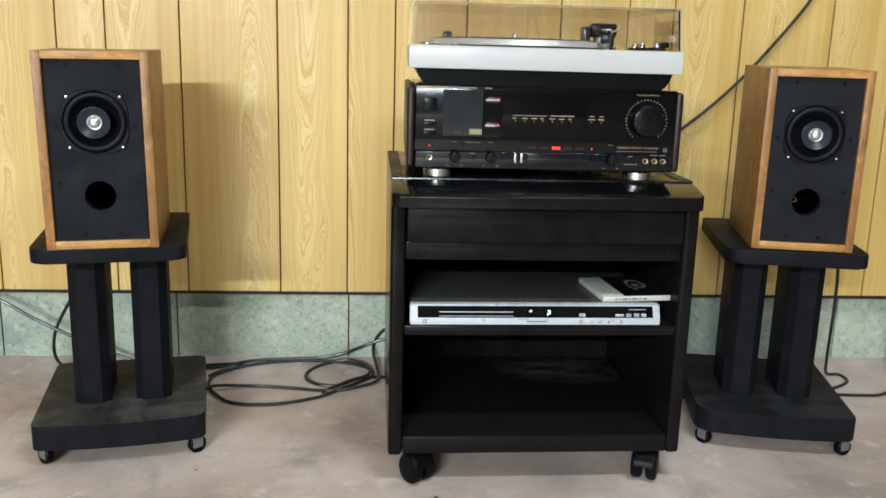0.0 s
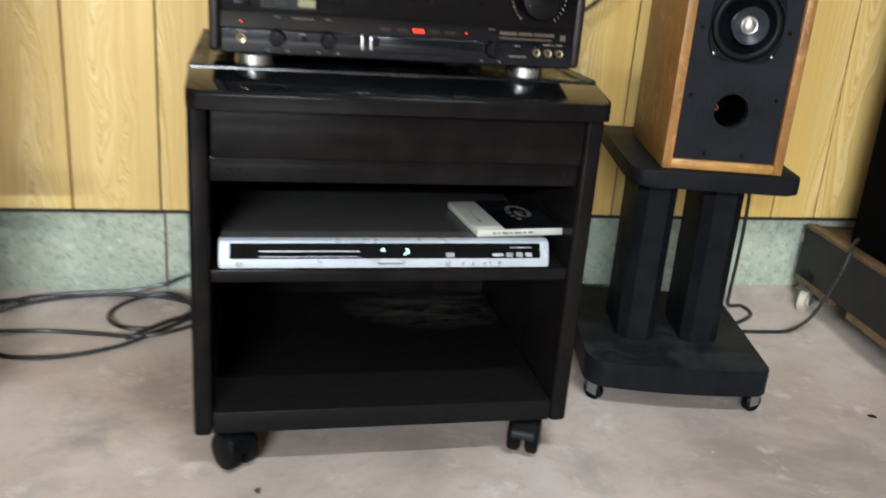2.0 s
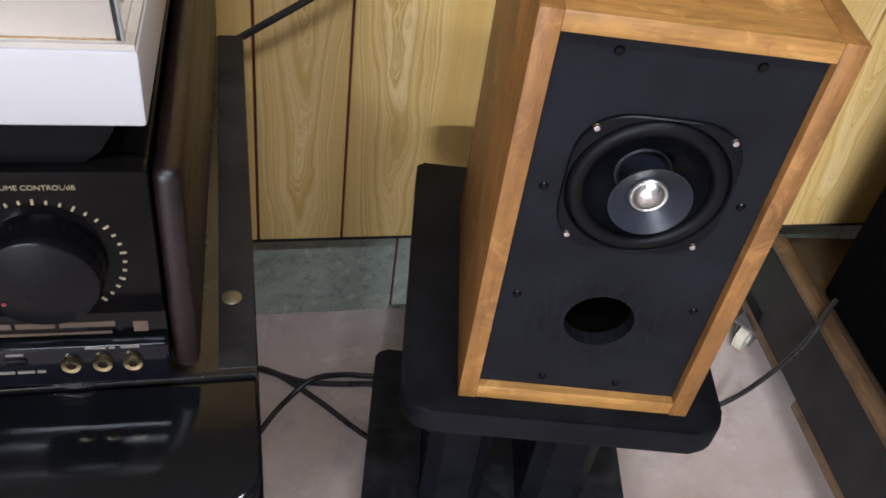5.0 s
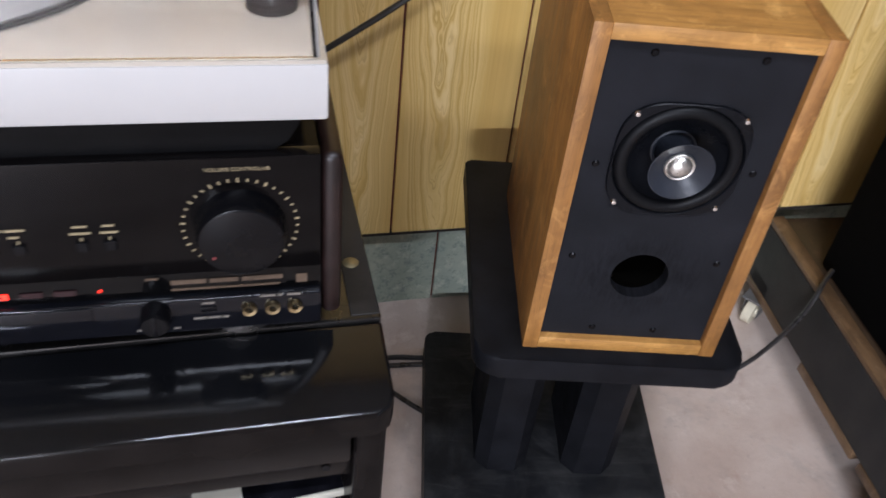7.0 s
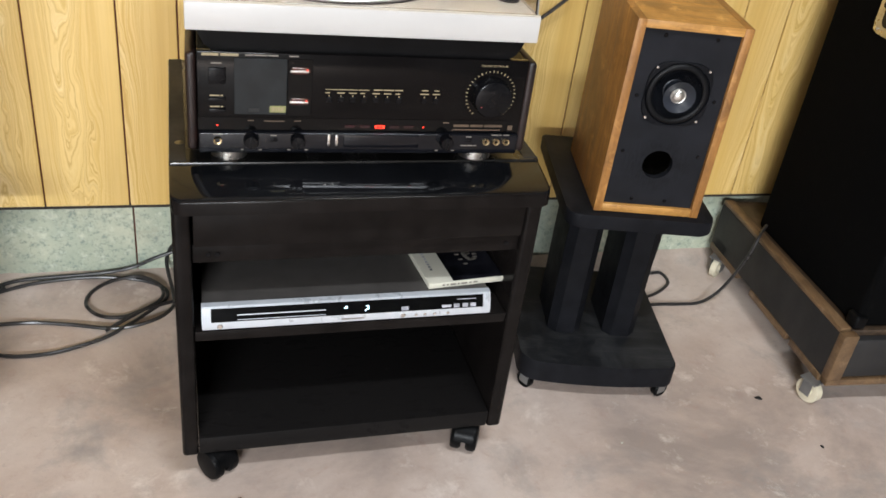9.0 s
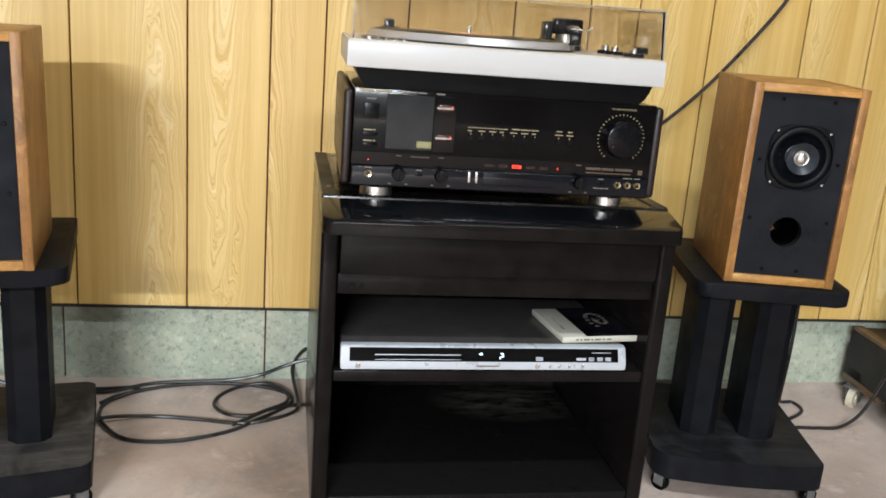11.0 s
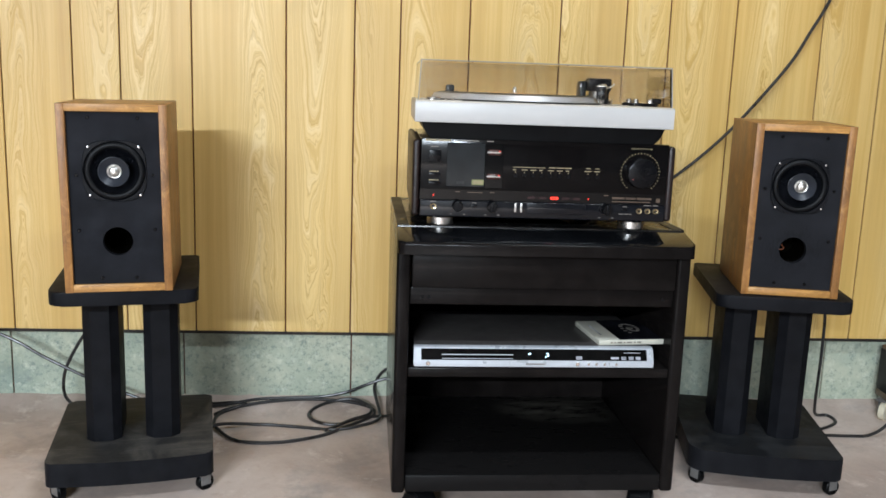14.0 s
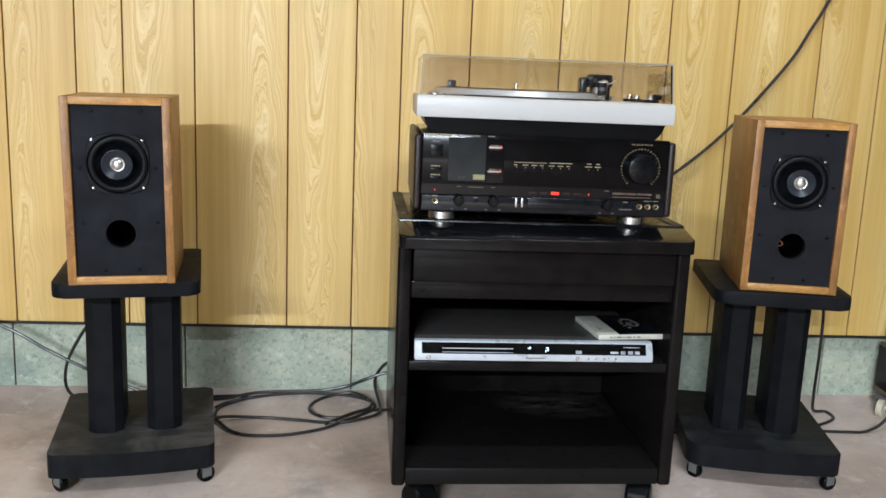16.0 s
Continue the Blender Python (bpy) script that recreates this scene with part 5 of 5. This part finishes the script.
cord([(0.119, 1.883, 0.019), (0.044, 1.883, 0.018), (-0.02, 1.852, 0.026), (-0.069, 1.84, 0.015), (-0.113, 1.847, 0.015), (-0.14, 1.883, 0.016), (-0.133, 1.92, 0.02), (-0.098, 1.946, 0.027), (-0.044, 1.948, 0.035), (-0.003, 1.92, 0.029), (-0.002, 1.878, 0.025), (-0.045, 1.832, 0.027), (-0.099, 1.797, 0.016)], R, "small loop of black cable beside the cart")
cord([(-1.05, 1.9, 0.3), (-0.9, 1.9, 0.232), (-0.797, 1.9, 0.187), (-0.729, 1.9, 0.146), (-0.647, 1.9, 0.104), (-0.56, 1.91, 0.06), (-0.464, 1.904, 0.03), (-0.373, 1.924, 0.022)], R, "black cable sloping down to the floor")
cord([(-0.56, 1.86, 0.36), (-0.6, 1.9, 0.26), (-0.655, 1.905, 0.18), (-0.69, 1.905, 0.105), (-0.685, 1.91, 0.04), (-0.612, 1.904, 0.018), (-0.512, 1.911, 0.018)], R, "black cable hanging behind the stand")
cord([(0.44, 1.86, 0.44), (0.5, 1.9, 0.47), (0.553, 1.905, 0.501), (0.635, 1.905, 0.555), (0.71, 1.905, 0.611), (0.778, 1.905, 0.672), (0.842, 1.905, 0.742), (0.927, 1.905, 0.85), (0.97, 1.908, 0.924), (1.005, 1.91, 0.988), (1.08, 1.915, 1.15), (1.14, 1.92, 1.35)], R, "thick black cord rising across the wall")
cord([(0.98, 1.8, 0.385), (1.03, 1.845, 0.345), (1.047, 1.85, 0.288), (1.05, 1.85, 0.2), (1.05, 1.852, 0.124), (1.062, 1.875, 0.06), (1.081, 1.901, 0.021), (1.113, 1.904, 0.017), (1.113, 1.865, 0.015), (1.063, 1.828, 0.014), (1.011, 1.814, 0.014), (0.942, 1.814, 0.014)], 0.0036, "black loudspeaker wire hanging down to the floor")
cord([(0.93, 1.775, 0.013), (1.03, 1.788, 0.013), (1.10, 1.785, 0.013), (1.150, 1.783, 0.016), (1.190, 1.785, 0.040), (1.212, 1.778, 0.090), (1.226, 1.770, 0.145), (1.236, 1.772, 0.183), (1.252, 1.786, 0.196), (1.270, 1.800, 0.202)], 0.0036, "black wire running up to the cabinet")
cord([(0.44, 1.925, 0.021), (0.51, 1.915, 0.019), (0.571, 1.892, 0.016), (0.615, 1.873, 0.016), (0.660, 1.866, 0.016), (0.699, 1.863, 0.016), (0.80, 1.85, 0.015)], R, "black cable under the cart")
cord([(0.45, 1.905, 0.017), (0.52, 1.905, 0.017), (0.571, 1.889, 0.022), (0.627, 1.843, 0.015), (0.683, 1.783, 0.013), (0.755, 1.72, 0.012)], R, "black cable under the stand")
cord([(0.50, 1.71, 0.011), (0.535, 1.77, 0.013), (0.565, 1.818, 0.014), (0.590, 1.847, 0.016), (0.622, 1.870, 0.024), (0.661, 1.880, 0.018), (0.701, 1.876, 0.016), (0.79, 1.865, 0.016)], R, "black cable curving out from under the cart")

# ---- small litter on the floor ----
for x, y, s, m in ((-0.175, 1.955, 0.006, M_BLACKWOOD), (-0.30, 1.47, 0.003, M_BLACKWOOD), (-0.205, 1.36, 0.006, M_BLACKWOOD), (0.12, 1.36, 0.006, M_RAW), (1.12, 1.48, 0.006, M_BLACKWOOD), (0.79, 1.40, 0.0025, M_PAPER), (1.17, 1.34, 0.004, M_BLACKWOOD)):
    bm = bmesh.new()
    bmesh.ops.create_icosphere(bm, subdivisions=1, radius=s)
    for v in bm.verts:
        v.co += Vector((random.uniform(-1, 1), random.uniform(-1, 1), 0)) * s * 0.5
        v.co.z = max(0.0, v.co.z * 0.35 + s * 0.2)
    solo("debris", bm, m, "small dark crumb lying on the concrete floor", "debris", m=pose(x, y, 0.0002))

# ---- wall planks and foundation blocks ----
grooves = []
for k in range(-4, 6):
    for off in (0.0, 0.150, 0.251, 0.405):
        grooves.append(-0.810 + 0.6095 * k + off)
grooves = [g for g in grooves if X0 < g < X1]
edges = [X0, *grooves, X1]
meshes = {}
for a, b in zip(edges, edges[1:]):
    w = round(b - a - 0.0030, 4)
    if w < 0.01:
        continue
    if w not in meshes:
        bm = bmesh.new()
        block(bm, -w / 2, w / 2, 0.0, 0.0055, 0.0, TOP - PANEL_Z - 0.002, 0.0010, 1)
        meshes[w] = to_mesh("plank", bm, M_PANEL)
    ob = new("plank", meshes[w])
    ob.parent = wall_north
    ob.location = ((a + b) / 2, WALL_Y, PANEL_Z)
bm = bmesh.new()
block(bm, -0.1952, 0.1952, 0.0, 0.006, 0.0, PANEL_Z + 0.001, 0.001, 1)
base_mesh = to_mesh("foundation_block", bm, M_MINT)
x = -0.048 - 0.3935 * 6
while x < X1 - 0.4:
    ob = new("foundation_block", base_mesh)
    ob.parent = foundation
    ob.location = (x + 0.19675, BASE_Y, 0.0003)
    x += 0.3935
